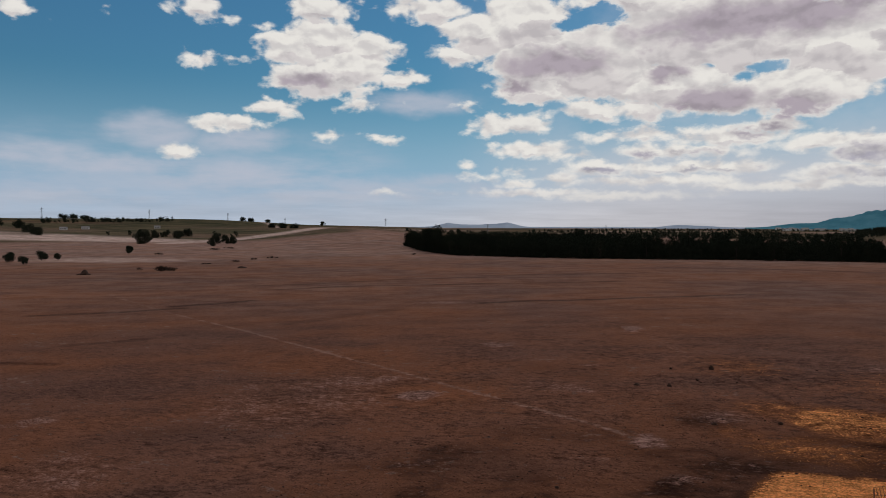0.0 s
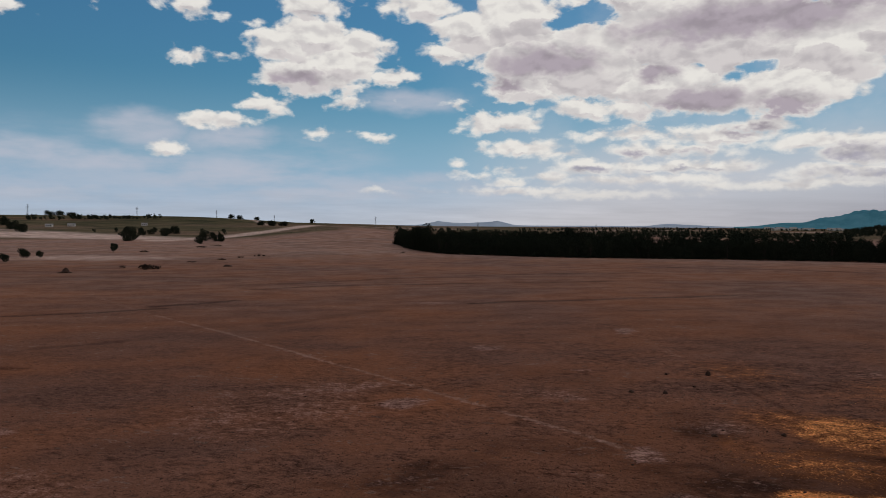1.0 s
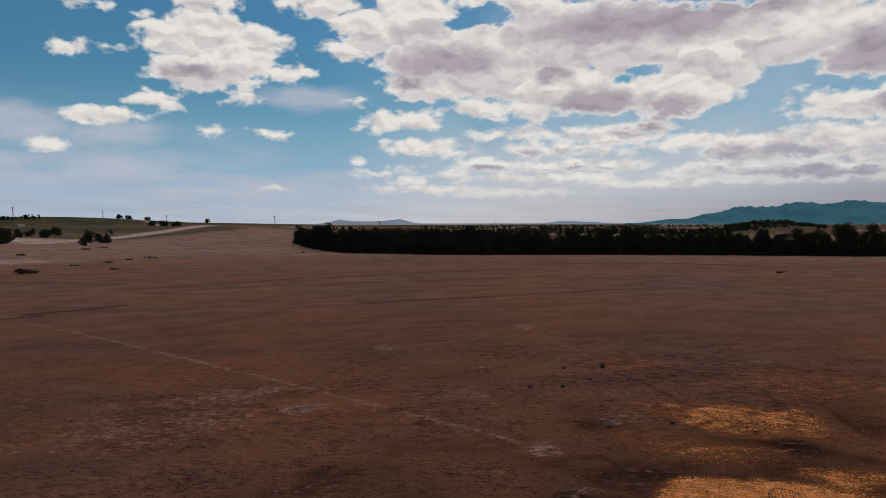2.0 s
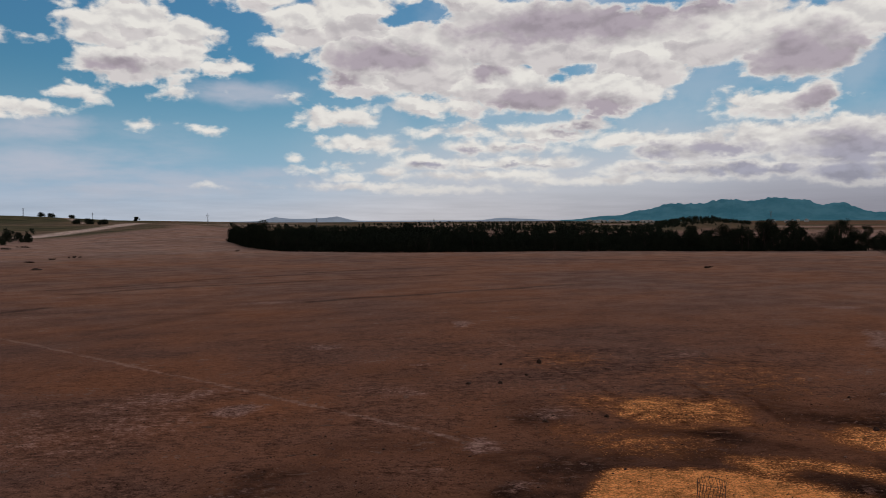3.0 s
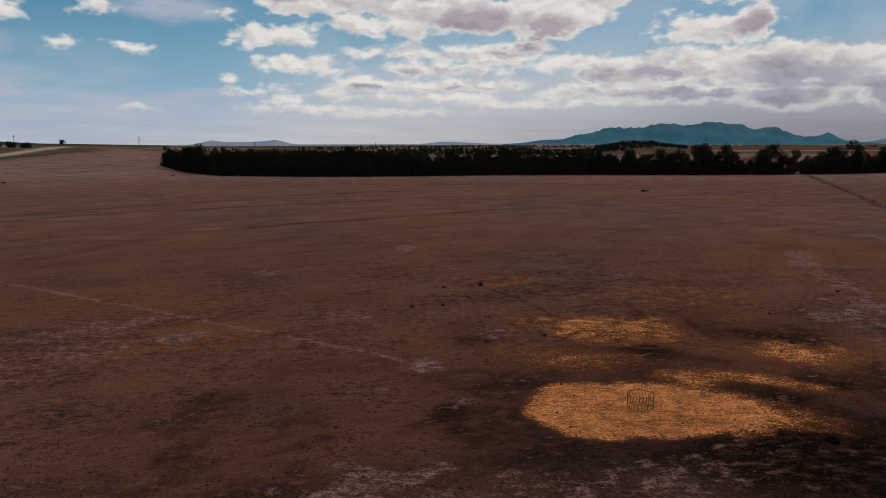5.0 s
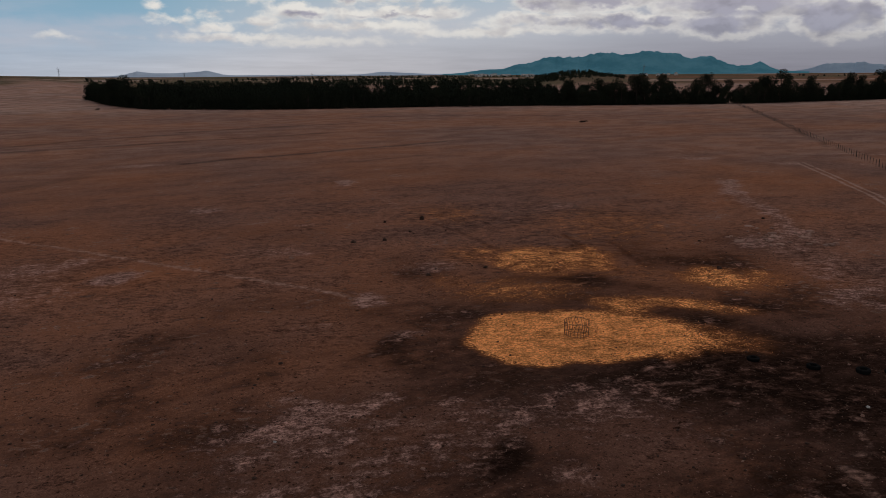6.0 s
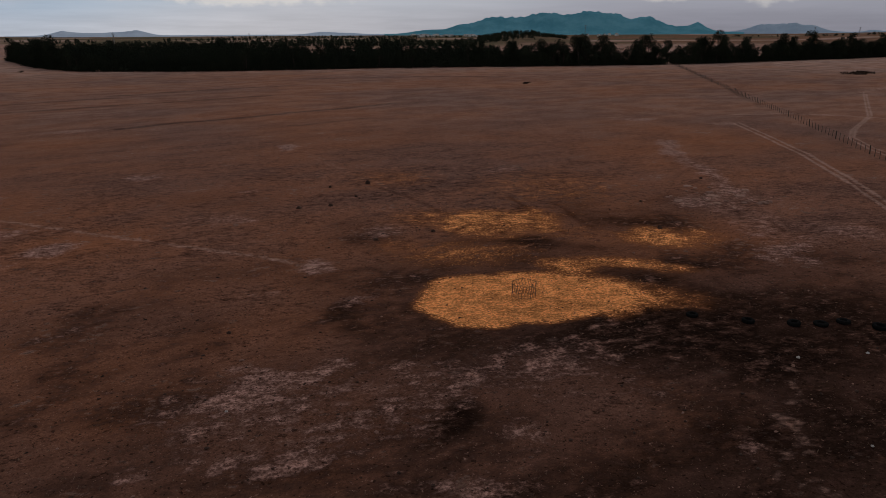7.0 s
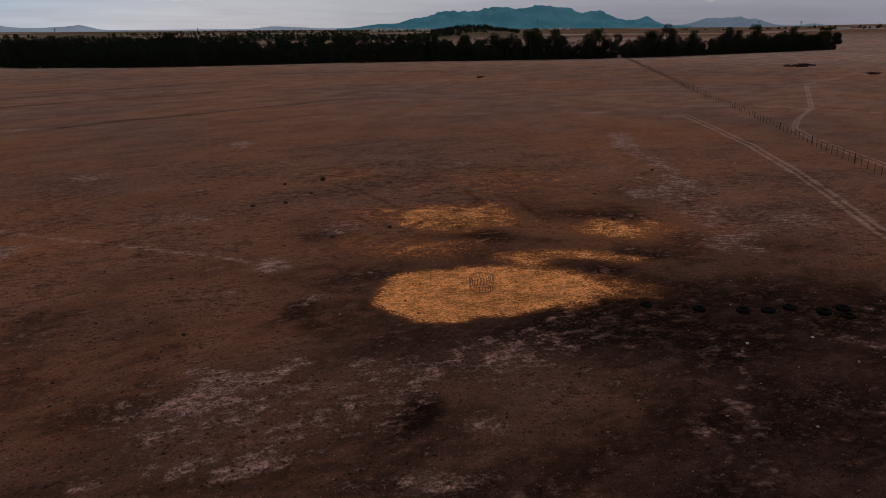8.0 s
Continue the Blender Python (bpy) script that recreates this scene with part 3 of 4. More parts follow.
# Plough marks: places along the line, width, weight.
FURROWS = [
    ([(29, 156), (40, 159.5), (58.6, 161), (77.5, 165), (102, 168.5)], 1.5, 1.0), ([(-22, 196.6), (-3.8, 203.6), (21.5, 208), (48.4, 211.5), (84.3, 214)], 1.7, 0.9),
    ([(-29, 212), (-14, 213), (0, 220), (18, 229.5), (45, 236)], 1.7, 0.8), ([(-39, 158), (-24, 167.6)], 1.6, 1.0), ([(-63, 144), (-48, 148.5), (-36, 155)], 1.4, 0.9),
]
FURROWS += [
    ([(-104, 247), (-41, 241), (4, 252)], 2.0, 0.6), ([(-12, 127), (9, 147)], 2.2, 0.4), ([(45, 242), (73, 248), (110, 252)], 2.2, 0.7),
    ([(133, 284), (177, 264), (201, 244)], 2.4, 0.8), ([(-46, 95), (-39, 93)], 1.8, 0.7), ([(-42, 108), (-33, 113)], 2.5, 0.5), ([(60, 140), (78, 143)], 1.2, 0.4),
    ([(170, 103), (234, 160), (347, 267)], 1.8, 0.6), ([(-60, 1049), (-20, 1050), (30, 1049)], 26.0, 0.75), ([(43.3, 78), (43.4, 70), (42.2, 59)], 0.6, 0.6), ([(52.8, 62.4), (48.9, 52.4), (47.7, 47.9)], 0.7, 0.8), ([(55, 57.5), (51, 48)], 0.6, 0.7), ([(50, 60), (56.5, 51)], 0.6, 0.6), ([(45, 57), (46.5, 50)], 0.6, 0.5),
]
# Ovals: x, y, half length, half width, turn, weight.
DUNGED = [
    (18.4, 25.6, 1.9, 3.2, -36, 1.1), (35.1, 19.9, 4.4, 3.7, -60, 1.0), (39.5, 25.0, 8.5, 3.2, -57, 0.85), (30.4, 27.9, 3.9, 2.6, -47, 0.75), (45.9, 31.7, 5.3, 3.2, -55, 0.85), (20.1, 41.0, 2.3, 4.7, -26, 0.85), (12.9, 42.3, 3.4, 2.7, -17, 0.7), (7.7, 50.0, 4.0, 3.8, -9, 0.6),
    (31.2, 57.6, 3.7, 4.9, -28, 0.6), (43.3, 45.0, 11.2, 3.0, -44, 0.8), (67.2, 48.6, 4.5, 8.9, -54, 0.6), (22.8, 14.9, 4.3, 1.8, -57, 0.9), (30.3, 12.6, 4.3, 3.6, -67, 0.95), (4.8, 43.0, 2.2, 3.2, -6, 0.6), (12.3, 24.5, 3.0, 2.5, -27, 0.7), (23.7, 21.2, 2.0, 2.7, -48, 0.8),
]
DUNGED += [
    (5.8, 32.0, 1.8, 3.0, -10, 0.55), (33.0, 48.2, 5.8, 1.9, -34, 0.55), (56.8, 55.5, 5.7, 5.6, -46, 0.5), (25.2, 82.2, 6.5, 4.3, -17, 0.34), (41.5, 14.9, 5.0, 3.6, -70, 1.0), (21.4, 35.3, 2.1, 2.1, -31, 0.6), (60.3, 27.5, 8.0, 2.9, -65, 0.55), (52.0, 22.0, 8.0, 5.0, -62, 0.9),
    (11.0, 45.0, 12.0, 9.0, -15, 0.52), (56.0, 47.0, 8.0, 5.0, -45, 0.75), (-34.0, 64.0, 6.0, 3.0, 20, 0.4), (-16.0, 58.0, 9.0, 3.0, 12, 0.3), (50.0, 33.0, 8.0, 3.5, -50, 0.75), (58.5, 60.0, 9.0, 2.0, -20, 0.4), (14.0, 55.0, 7.0, 3.0, -12, 0.38), (0.0, 52.0, 6.0, 4.0, 0, 0.4),
]
BLEACHED = [
    (13.5, 35.0, 2.8, 1.6, -21, 0.75), (10.5, 33.8, 2.4, 1.6, -17, 0.65), (16.6, 35.1, 1.7, 1.2, -25, 0.6), (11.3, 37.7, 1.6, 1.0, -17, 0.55), (17.0, 31.3, 1.9, 0.9, -29, 0.6), (19.7, 32.6, 1.3, 0.7, -31, 0.5), (26.3, 27.2, 2.0, 2.2, -44, 0.6), (20.4, 22.6, 1.2, 1.8, -42, 0.5),
    (27.9, 15.8, 0.9, 0.8, -60, 0.65), (8.0, 28.8, 0.8, 0.6, -15, 0.9), (6.2, 29.5, 0.6, 0.5, -12, 0.75), (10.7, 27.5, 1.3, 1.0, -21, 0.5), (4.0, 30.1, 0.7, 0.4, -8, 0.7), (15.6, 20.8, 1.4, 0.7, -37, 0.6), (23.4, 52.2, 1.6, 1.5, -24, 0.85), (8.8, 34.1, 1.7, 1.2, -15, 0.5),
]
BLEACHED += [
    (64.9, 37.3, 2.8, 5.2, -60, 0.6), (68.2, 47.8, 2.8, 2.9, -55, 0.75), (69.5, 32.0, 3.9, 3.3, -65, 0.55), (44.4, 15.1, 2.7, 0.9, -71, 0.55), (47.2, 113.6, 1.7, 3.2, -22, 1.1), (20.7, 100.7, 2.1, 2.4, -12, 1.0), (21.5, 157.7, 7.0, 3.0, -8, 0.75), (125.3, 105.7, 4.4, 3.3, -50, 0.7),
    (63.0, 75.9, 2.6, 1.7, -40, 0.6), (29.0, 83.6, 1.7, 1.0, -19, 0.7), (21.4, 72.5, 3.5, 1.9, -16, 0.45), (33.9, 59.1, 3.9, 2.5, -30, 0.5), (56.6, 30.6, 2.9, 1.4, -62, 0.45), (22.5, 43.1, 1.4, 0.9, -28, 0.45), (17.3, 48.9, 2.5, 0.9, -20, 0.5),
]
BLEACHED += [
    (26.8, 23.3, 2.4, 2.6, -49, 0.4), (5.9, 70.4, 2.0, 2.0, -5, 1.1), (0.4, 77.9, 5.2, 3.6, 0, 0.55), (-4.4, 71.7, 7.1, 7.6, 4, 0.48), (-8.6, 67.5, 6.6, 6.8, 7, 0.45), (-29.4, 65.0, 2.6, 1.7, 24, 0.55), (-21.7, 50.0, 3.2, 3.9, 23, 0.5), (23.4, 70.8, 2.5, 1.6, -18, 0.5), (71, 49, 3.6, 2.2, -30, 0.6), (138, 85, 10, 3, -40, 0.5), (12.0, 31.0, 7.0, 4.0, -18, 0.46), (18.5, 30.0, 6.0, 2.6, -25, 0.44), (26.5, 26.0, 5.0, 4.6, -45, 0.42),
]
ground = build_ground()


# ---- far ranges ----
def range_of_hills(name, peaks, r0, r1, az0, az1, mat, label, seed):
    """Hills as a relief over bearing and distance; peaks: bearing, rise in degrees, half width, steepness."""
    az, r = np.linspace(az0, az1, 260), np.linspace(r0, r1, 27)
    top = np.zeros_like(az)
    for a, e, w, p in peaks:
        top = top + e * np.exp(-np.abs((az - a) / w) ** p)
    top = top + 0.13 * top * (fbm(az * 3.4, az * 0 + 3.3, seed, 5) - 0.5) * 2
    middle = (r0 + r1) / 2
    a, d = np.meshgrid(az, r)
    bell = np.exp(-(((d - middle) / ((r1 - r0) * 0.28)) ** 2))
    gully = 0.72 + 0.56 * fbm(a * 1.6, d / 170, seed + 9, 5)
    crest = np.abs(d - middle) < (r1 - r0) * 0.03
    z = (middle * np.tan(np.radians(top))[None] + 15) * bell * np.where(crest, 1.0, np.minimum(gully, 1.0)) - 8
    x, y = d * np.sin(np.radians(a)), d * np.cos(np.radians(a))
    n = len(az)
    verts = np.column_stack((x.ravel(), y.ravel(), z.ravel())).tolist()
    faces = [(i * n + j, (i + 1) * n + j, (i + 1) * n + j + 1, i * n + j + 1) for i in range(len(r) - 1) for j in range(n - 1)]
    mesh = bpy.data.meshes.new(name)
    mesh.from_pydata(verts, [], faces)
    mesh.polygons.foreach_set("use_smooth", np.ones(len(faces), bool))
    mesh.materials.append(mat)
    return tagged(new(name, mesh), label, "mountain", kind="structure")


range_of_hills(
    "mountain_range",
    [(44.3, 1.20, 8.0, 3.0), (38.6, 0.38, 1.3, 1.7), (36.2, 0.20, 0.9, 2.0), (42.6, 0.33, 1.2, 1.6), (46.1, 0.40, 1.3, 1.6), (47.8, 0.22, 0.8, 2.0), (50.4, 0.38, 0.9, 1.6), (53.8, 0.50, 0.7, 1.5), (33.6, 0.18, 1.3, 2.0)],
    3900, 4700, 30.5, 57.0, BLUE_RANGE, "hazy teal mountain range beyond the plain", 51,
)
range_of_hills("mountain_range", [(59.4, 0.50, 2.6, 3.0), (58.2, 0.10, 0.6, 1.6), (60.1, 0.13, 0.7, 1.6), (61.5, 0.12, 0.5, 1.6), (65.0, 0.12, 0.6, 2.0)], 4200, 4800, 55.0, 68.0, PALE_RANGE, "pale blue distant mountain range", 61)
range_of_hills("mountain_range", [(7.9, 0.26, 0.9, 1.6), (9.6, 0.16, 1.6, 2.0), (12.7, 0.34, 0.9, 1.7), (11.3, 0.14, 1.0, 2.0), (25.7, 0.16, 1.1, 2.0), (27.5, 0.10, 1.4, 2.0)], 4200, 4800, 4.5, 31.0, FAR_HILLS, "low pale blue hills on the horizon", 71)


# ---- helpers for things ----
def part(name, bm, mat, parent=None, label=""):
    """Links a bmesh or a mesh as one object under a thing or a part."""
    if isinstance(bm, bpy.types.Mesh):
        mesh = bm
    else:
        mesh = bpy.data.meshes.new(name)
        bm.to_mesh(mesh)
        bm.free()
    if not mesh.materials:
        mesh.materials.append(mat)
    ob = new(name, mesh)
    ob.parent = parent
    return tagged(ob, label)


def thing(name, label, category, group="", m=None, kind=""):
    ob = tagged(new(name), label, category, group, kind)
    ob.empty_display_size = 0.3
    if m is not None:
        ob.matrix_basis = m
    return ob


def tube(bm, a, b, r0, r1, sides=6):
    """A tapered round bar from a to b."""
    a, b = Vector(a), Vector(b)
    turn = (b - a).to_track_quat("Z", "Y").to_matrix().to_4x4()
    bmesh.ops.create_cone(bm, cap_ends=True, segments=sides, radius1=r0, radius2=r1, depth=(b - a).length, matrix=Matrix.Translation((a + b) / 2) @ turn)


def block(bm, x0, y0, z0, x1, y1, z1):
    bmesh.ops.create_cube(bm, size=1.0, matrix=Matrix.Translation(((x0 + x1) / 2, (y0 + y1) / 2, (z0 + z1) / 2)) @ Matrix.Diagonal((x1 - x0, y1 - y0, z1 - z0, 1)))


def leaf_cloud(rng, blobs, count, size):
    """Leaf clumps, each a small bent pair of blades, scattered through ovals (x, y, z, rx, ry, rz)."""
    blobs = np.array(blobs, float)
    weight = blobs[:, 3] * blobs[:, 4] * blobs[:, 5]
    pick = rng.choice(len(blobs), count, p=weight / weight.sum())
    way = rng.normal(size=(count, 3))
    way /= np.linalg.norm(way, axis=1)[:, None]
    way *= (rng.random(count) ** 0.42)[:, None]
    centre = blobs[pick, :3] + way * blobs[pick, 3:]
    u = rng.normal(size=(count, 3))
    u /= np.linalg.norm(u, axis=1)[:, None]
    v = np.cross(u, rng.normal(size=(count, 3)))
    v /= np.linalg.norm(v, axis=1)[:, None]
    s = (size * (0.55 + 0.9 * rng.random(count)))[:, None]
    w = np.cross(u, v) * s * 0.25
    verts = np.stack((centre - u * s, centre - v * s * 0.45 + w, centre + u * s, centre + v * s * 0.45 + w), 1).reshape(-1, 3)
    faces = np.arange(count * 4).reshape(-1, 4)
    return verts, faces


def mesh_of(name, verts, faces, mat):
    mesh = bpy.data.meshes.new(name)
    mesh.from_pydata(np.asarray(verts).tolist(), [], np.asarray(faces).tolist())
    mesh.materials.append(mat)
    return mesh


def crown_blobs(rng, high, wide, low, lumps):
    """Lumps of foliage from the height low to the top, narrower upwards."""
    rows = []
    for k in range(lumps):
        f = (k + rng.random()) / lumps
        z = high * (low + (0.88 - low) * f)
        reach = wide * 0.42 * math.sqrt(max(0.05, 1 - abs(f - 0.35) ** 1.8 * 1.9)) * (0.35 + 0.65 * rng.random())
        a = rng.random() * math.tau
        size = wide * (0.16 + 0.15 * rng.random())
        rows.append((reach * math.cos(a), reach * math.sin(a), z, size, size, size * (0.65 + 0.3 * rng.random())))
    return rows


def make_tree(seed, high, wide, low, lumps, leaves, leaf_size, mat, label, category="tree", bark=None, limbs_apart=False):
    """A tree: tapered trunk with limbs into each lump of the crown, and a crown of leaf clumps."""
    rng = np.random.default_rng(seed)
    blobs = crown_blobs(rng, high, wide, low, lumps)
    tree = thing("tree", label, category)
    bm, limbs = bmesh.new(), []
    lean = Vector((rng.normal() * 0.03 * high, rng.normal() * 0.03 * high, 0))
    girth = high * 0.020
    knee = Vector((0, 0, high * 0.42)) + lean
    tube(bm, (0, 0, -0.4), knee, girth, girth * 0.65, 7)
    tube(bm, knee, Vector((0, 0, high * 0.82)) + lean * 1.8, girth * 0.65, girth * 0.15, 6)
    for x, y, z, *_ in blobs:
        start = Vector((0, 0, max(high * 0.12, z - high * 0.22))) + lean * min(1.0, z / high)
        if limbs_apart:
            one = bmesh.new()
            tube(one, start, (x, y, z), girth * 0.34, girth * 0.08, 5)
            limbs.append(one)
        else:
            tube(bm, start, (x, y, z), girth * 0.34, girth * 0.08, 5)
    trunk = part("trunk", bm, bark or BARK, tree)
    for one in limbs:
        part("limb", one, bark or BARK, trunk)
    part("crown", mesh_of("crown", *leaf_cloud(rng, blobs, leaves, leaf_size), mat), mat, tree)
    return tree, blobs


# ---- the gum plantation ----
EDGE = [(43, 560), (48, 475), (62, 411), (115, 366), (200, 339), (290, 295), (350, 267), (430, 253), (565, 243)]


def along(points, d):
    """The place d metres along a line, and the way across it (away from the camera)."""
    for (ax, ay), (bx, by) in zip(points, points[1:]):
        n = math.hypot(bx - ax, by - ay)
        if d <= n:
            f = d / n
            return ax + f * (bx - ax), ay + f * (by - ay), -(by - ay) / n, (bx - ax) / n
        d -= n
    return None


def inward(d):
    """A place d metres along the plantation's edge and the way into it, turning gently at the bends."""
    spot = along(EDGE, d)
    if spot is None:
        return None
    before, after = along(EDGE, max(0.0, d - 30)), along(EDGE, d + 30) or spot
    ox, oy = before[2] + after[2], before[3] + after[3]
    size = math.hypot(ox, oy)
    return spot[0], spot[1], ox / size, oy / size


def build_plantation():
    rng = np.random.default_rng(5)
    label = "dark green gum tree at the edge of the plantation"
    kinds = []
    for k in range(9):
        high = 10.5 + 0.6 * k
        tree, _ = make_tree(100 + k, high, 8.0 + 0.9 * (k % 4), 0.10 if k % 3 else 0.3, 13 + k % 5, 2300, 0.34, GUM_LEAF, label, bark=GUM_BARK)
        kinds.append(tree)
    used = [False] * len(kinds)
    count = 0

    def stature(d):
        """The middle of the stand is younger and lower."""
        return float(1 - 0.19 * ss(110, 160, d) * (1 - ss(340, 390, d)))

    def plant(x, y, size):
        k = int(rng.integers(len(kinds)))
        m = pose(x, y, gz(x, y) - 0.1, 0, 0, float(rng.random() * 360)) @ Matrix.Diagonal((size, size, size * float(0.92 + 0.2 * rng.random()), 1))
        if used[k]:
            ob = kinds[k]
            c = copy_thing(ob, Matrix.Identity(4))
        else:
            c, used[k] = kinds[k], True
        c.matrix_basis = m
        c["group"] = "plantation trees"

    d = 0.0
    while True:
        spot = inward(d)
        if spot is None:
            break
        x, y, ox, oy = spot
        gap = d > 400 and rng.random() < (0.25 if 468 < d < 484 else 0.05)
        if not gap:
            plant(x + ox * rng.random() * 4, y + oy * rng.random() * 4, stature(d) * (0.48 + 0.56 * rng.random() ** 1.6) * (1 + 0.45 * math.exp(-(((d - 85) / 32) ** 2)) + 0.22 * ss(370, 430, d)))
            if rng.random() < (0.85 if d < 400 else 0.45):
                plant(x + ox * (6 + 3 * rng.random()), y + oy * (6 + 3 * rng.random()), stature(d) * (0.50 + 0.56 * rng.random() ** 1.6) * (1 + 0.40 * math.exp(-(((d - 85) / 32) ** 2)) + 0.22 * ss(370, 430, d)))
        d += 4.2 + 2.0 * rng.random()
    for k, ob in enumerate(kinds):
        if not used[k]:
            for o in (*ob.children_recursive, ob):
                bpy.data.objects.remove(o)

    # The inner stand, seen only as a sea of tops.
    all_v, all_f, base = [], [], 0
    protos = [leaf_cloud(np.random.default_rng(300 + k), crown_blobs(np.random.default_rng(200 + k), 12.0, 9.0, 0.08, 11), 560, 0.50) for k in range(6)]
    low = [leaf_cloud(np.random.default_rng(350 + k), [(1.6 * math.sin(k), 0.5, 0.9, 2.2, 1.6, 1.1), (-1.2, -0.4, 1.6, 1.7, 1.5, 1.3), (0.6, 0.8, 2.3, 1.5, 1.3, 1.1)], 90, 0.5) for k in range(5)]
    d = 1.0
    while (spot := inward(d)) is not None:
        x, y, ox, oy = spot
        for off in (1.5, 5.0, 9.0):
            px, py = x + ox * (off + rng.normal()), y + oy * (off + rng.normal())
            v, f = low[int(rng.integers(5))]
            if not (471 < d < 481):
                all_v.append(v * (0.75 + 0.5 * rng.random()) + np.array((px, py, gz(px, py))))
                all_f.append(f + base)
                base += len(v)
        d += 2.6
    d = 4.0
    while True:
        spot = inward(d)
        if spot is None:
            break
        x, y, ox, oy = spot
        deep = 125 * (1 - ss(340, 450, d)) + 19
        off = 11.0
        while off < deep:
            px, py = x + ox * off + rng.normal() * 1.6, y + oy * off + rng.normal() * 1.6
            v, f = protos[int(rng.integers(6))]
            a, s = rng.random() * math.tau, stature(d) * (0.50 + 0.55 * rng.random() ** 1.8) * (1 + 0.42 * math.exp(-(((px - 240) / 70) ** 2)) * ss(30, 90, off))
            c, q = math.cos(a) * s, math.sin(a) * s
            if not (471 < d < 481):
                all_v.append(np.column_stack((v[:, 0] * c - v[:, 1] * q + px, v[:, 0] * q + v[:, 1] * c + py, v[:, 2] * s + gz(px, py))))
                all_f.append(f + base)
                base += len(v)
            off += 5.0 + 0.04 * off
        d += 5.0
    stand = part("plantation_crowns", mesh_of("plantation_crowns", np.concatenate(all_v), np.concatenate(all_f), GUM_LEAF), GUM_LEAF)
    tagged(stand, "dense dark green gum plantation behind its edge trees", "woodland", kind="stuff")


build_plantation()


# ---- trees and scrub out in the fields ----
def field_trees():
    """bearing, distance, height, width of each tree or clump."""
    small = [(-24.2, 379, 5.0, 5.2), (-23.4, 366, 3.6, 4.6), (-22.2, 395, 4.4, 6.0), (-21.2, 398, 3.6, 3.6), (-16.5, 456, 5.4, 5.0)]
    large = [
        (-15.4, 705, 12.5, 16.0), (-13.1, 815, 8.5, 9.0), (-12.3, 860, 9.0, 11.0), (-12.8, 850, 7.0, 7.0), (-10.6, 617, 6.0, 7.0), (-10.2, 690, 9.5, 11.0), (-9.6, 684, 8.5, 9.0), (-9.1, 672, 7.5, 8.0),
        (-14.6, 830, 6.0, 9.0), (-13.9, 850, 6.0, 8.0), (-22.3, 900, 9.0, 14.0), (-22.8, 960, 9.5, 15.0), (-23.4, 1050, 10.0, 16.0), (-24.6, 1100, 11.0, 16.0),
        (-2.05, 1500, 9.5, 11.0), (-8.2, 1480, 7.0, 14.0), (-7.6, 1480, 6.5, 14.0), (-6.3, 1450, 6.0, 12.0), (-20.6, 1500, 7.0, 20.0), (-19.9, 1500, 6.5, 20.0), (-19.2, 1500, 5.0, 18.0), (-6.0, 1100, 6.0, 15.0), (-5.2, 1080, 7.0, 15.0), (-4.4, 1060, 6.0, 14.0),
    ]
    for k, (a, r, h, w) in enumerate(small + large):
        x, y = r * math.sin(radians(a)), r * math.cos(radians(a))
        spread_out = k >= len(small)
        text = "broad dark green tree standing in the far fields" if spread_out else "small dark thorny tree standing in the dry field"
        tree, _ = make_tree(400 + k, h, w, 0.10 if spread_out else 0.30, 16 if spread_out else 11, 1700, 0.026 * (h + w), SCRUB_LEAF, text, limbs_apart=True)
        tree.matrix_basis = pose(x, y, gz(x, y), 0, 0, 0)
        tree["group"] = "field trees"


field_trees()


def scrub(name, x, y, wide, high, seed, mat, label, category, leaves=150):
    """A low bush or heap of brush: short stems and many small blades."""
    rng = np.random.default_rng(seed)
    ob = thing(name, label, category, m=pose(x, y, gz(x, y)))
    bm = bmesh.new()
    for k in range(9):
        a, d = rng.random() * math.tau, wide * 0.45 * rng.random()
        tube(bm, (d * 0.3 * math.cos(a), d * 0.3 * math.sin(a), -0.1), (d * math.cos(a), d * math.sin(a), high * (0.5 + 0.5 * rng.random())), wide * 0.018, wide * 0.006, 5)
    part("stems", bm, BARK, ob)
    blobs = [(wide * 0.3 * rng.normal(), wide * 0.18 * rng.normal(), high * (0.25 + 0.3 * rng.random()), wide * 0.26, wide * 0.22, high * 0.36) for _ in range(5)]
    part("foliage", mesh_of("foliage", *leaf_cloud(rng, blobs, leaves, wide * 0.07), mat), mat, ob)
    return ob


scrub("brush_heap", -73, 284, 7.5, 2.0, 1, DRY_TWIG, "heap of dark dead brushwood lying in the field", "brushwood")
scrub("brush_heap", -69.5, 283, 5.5, 1.6, 2, DRY_TWIG, "heap of dark dead brushwood lying in the field", "brushwood")
scrub("bush", -82, 289, 1.8, 1.5, 3, DRY_TWIG, "single dark bush in the dry field", "bush")
for k, (x, y, w, h) in enumerate([(-64, 330, 3, 0.8), (-56, 352, 4, 0.8), (-50, 372, 3, 1.2), (-42, 388, 4, 0.9), (-113, 440, 5, 1.4), (-95, 520, 6, 1.6), (-90, 545, 5, 1.4), (325, 157, 10, 1.0), (337, 158, 9, 1.0), (300, 115, 6, 0.7), (180, 204, 3.5, 0.8), (38, 425, 2.5, 1.2)]):
    scrub("bush", x, y, w, h, 20 + k, DRY_TWIG, "low dark dry scrub in the field", "bush", 110)


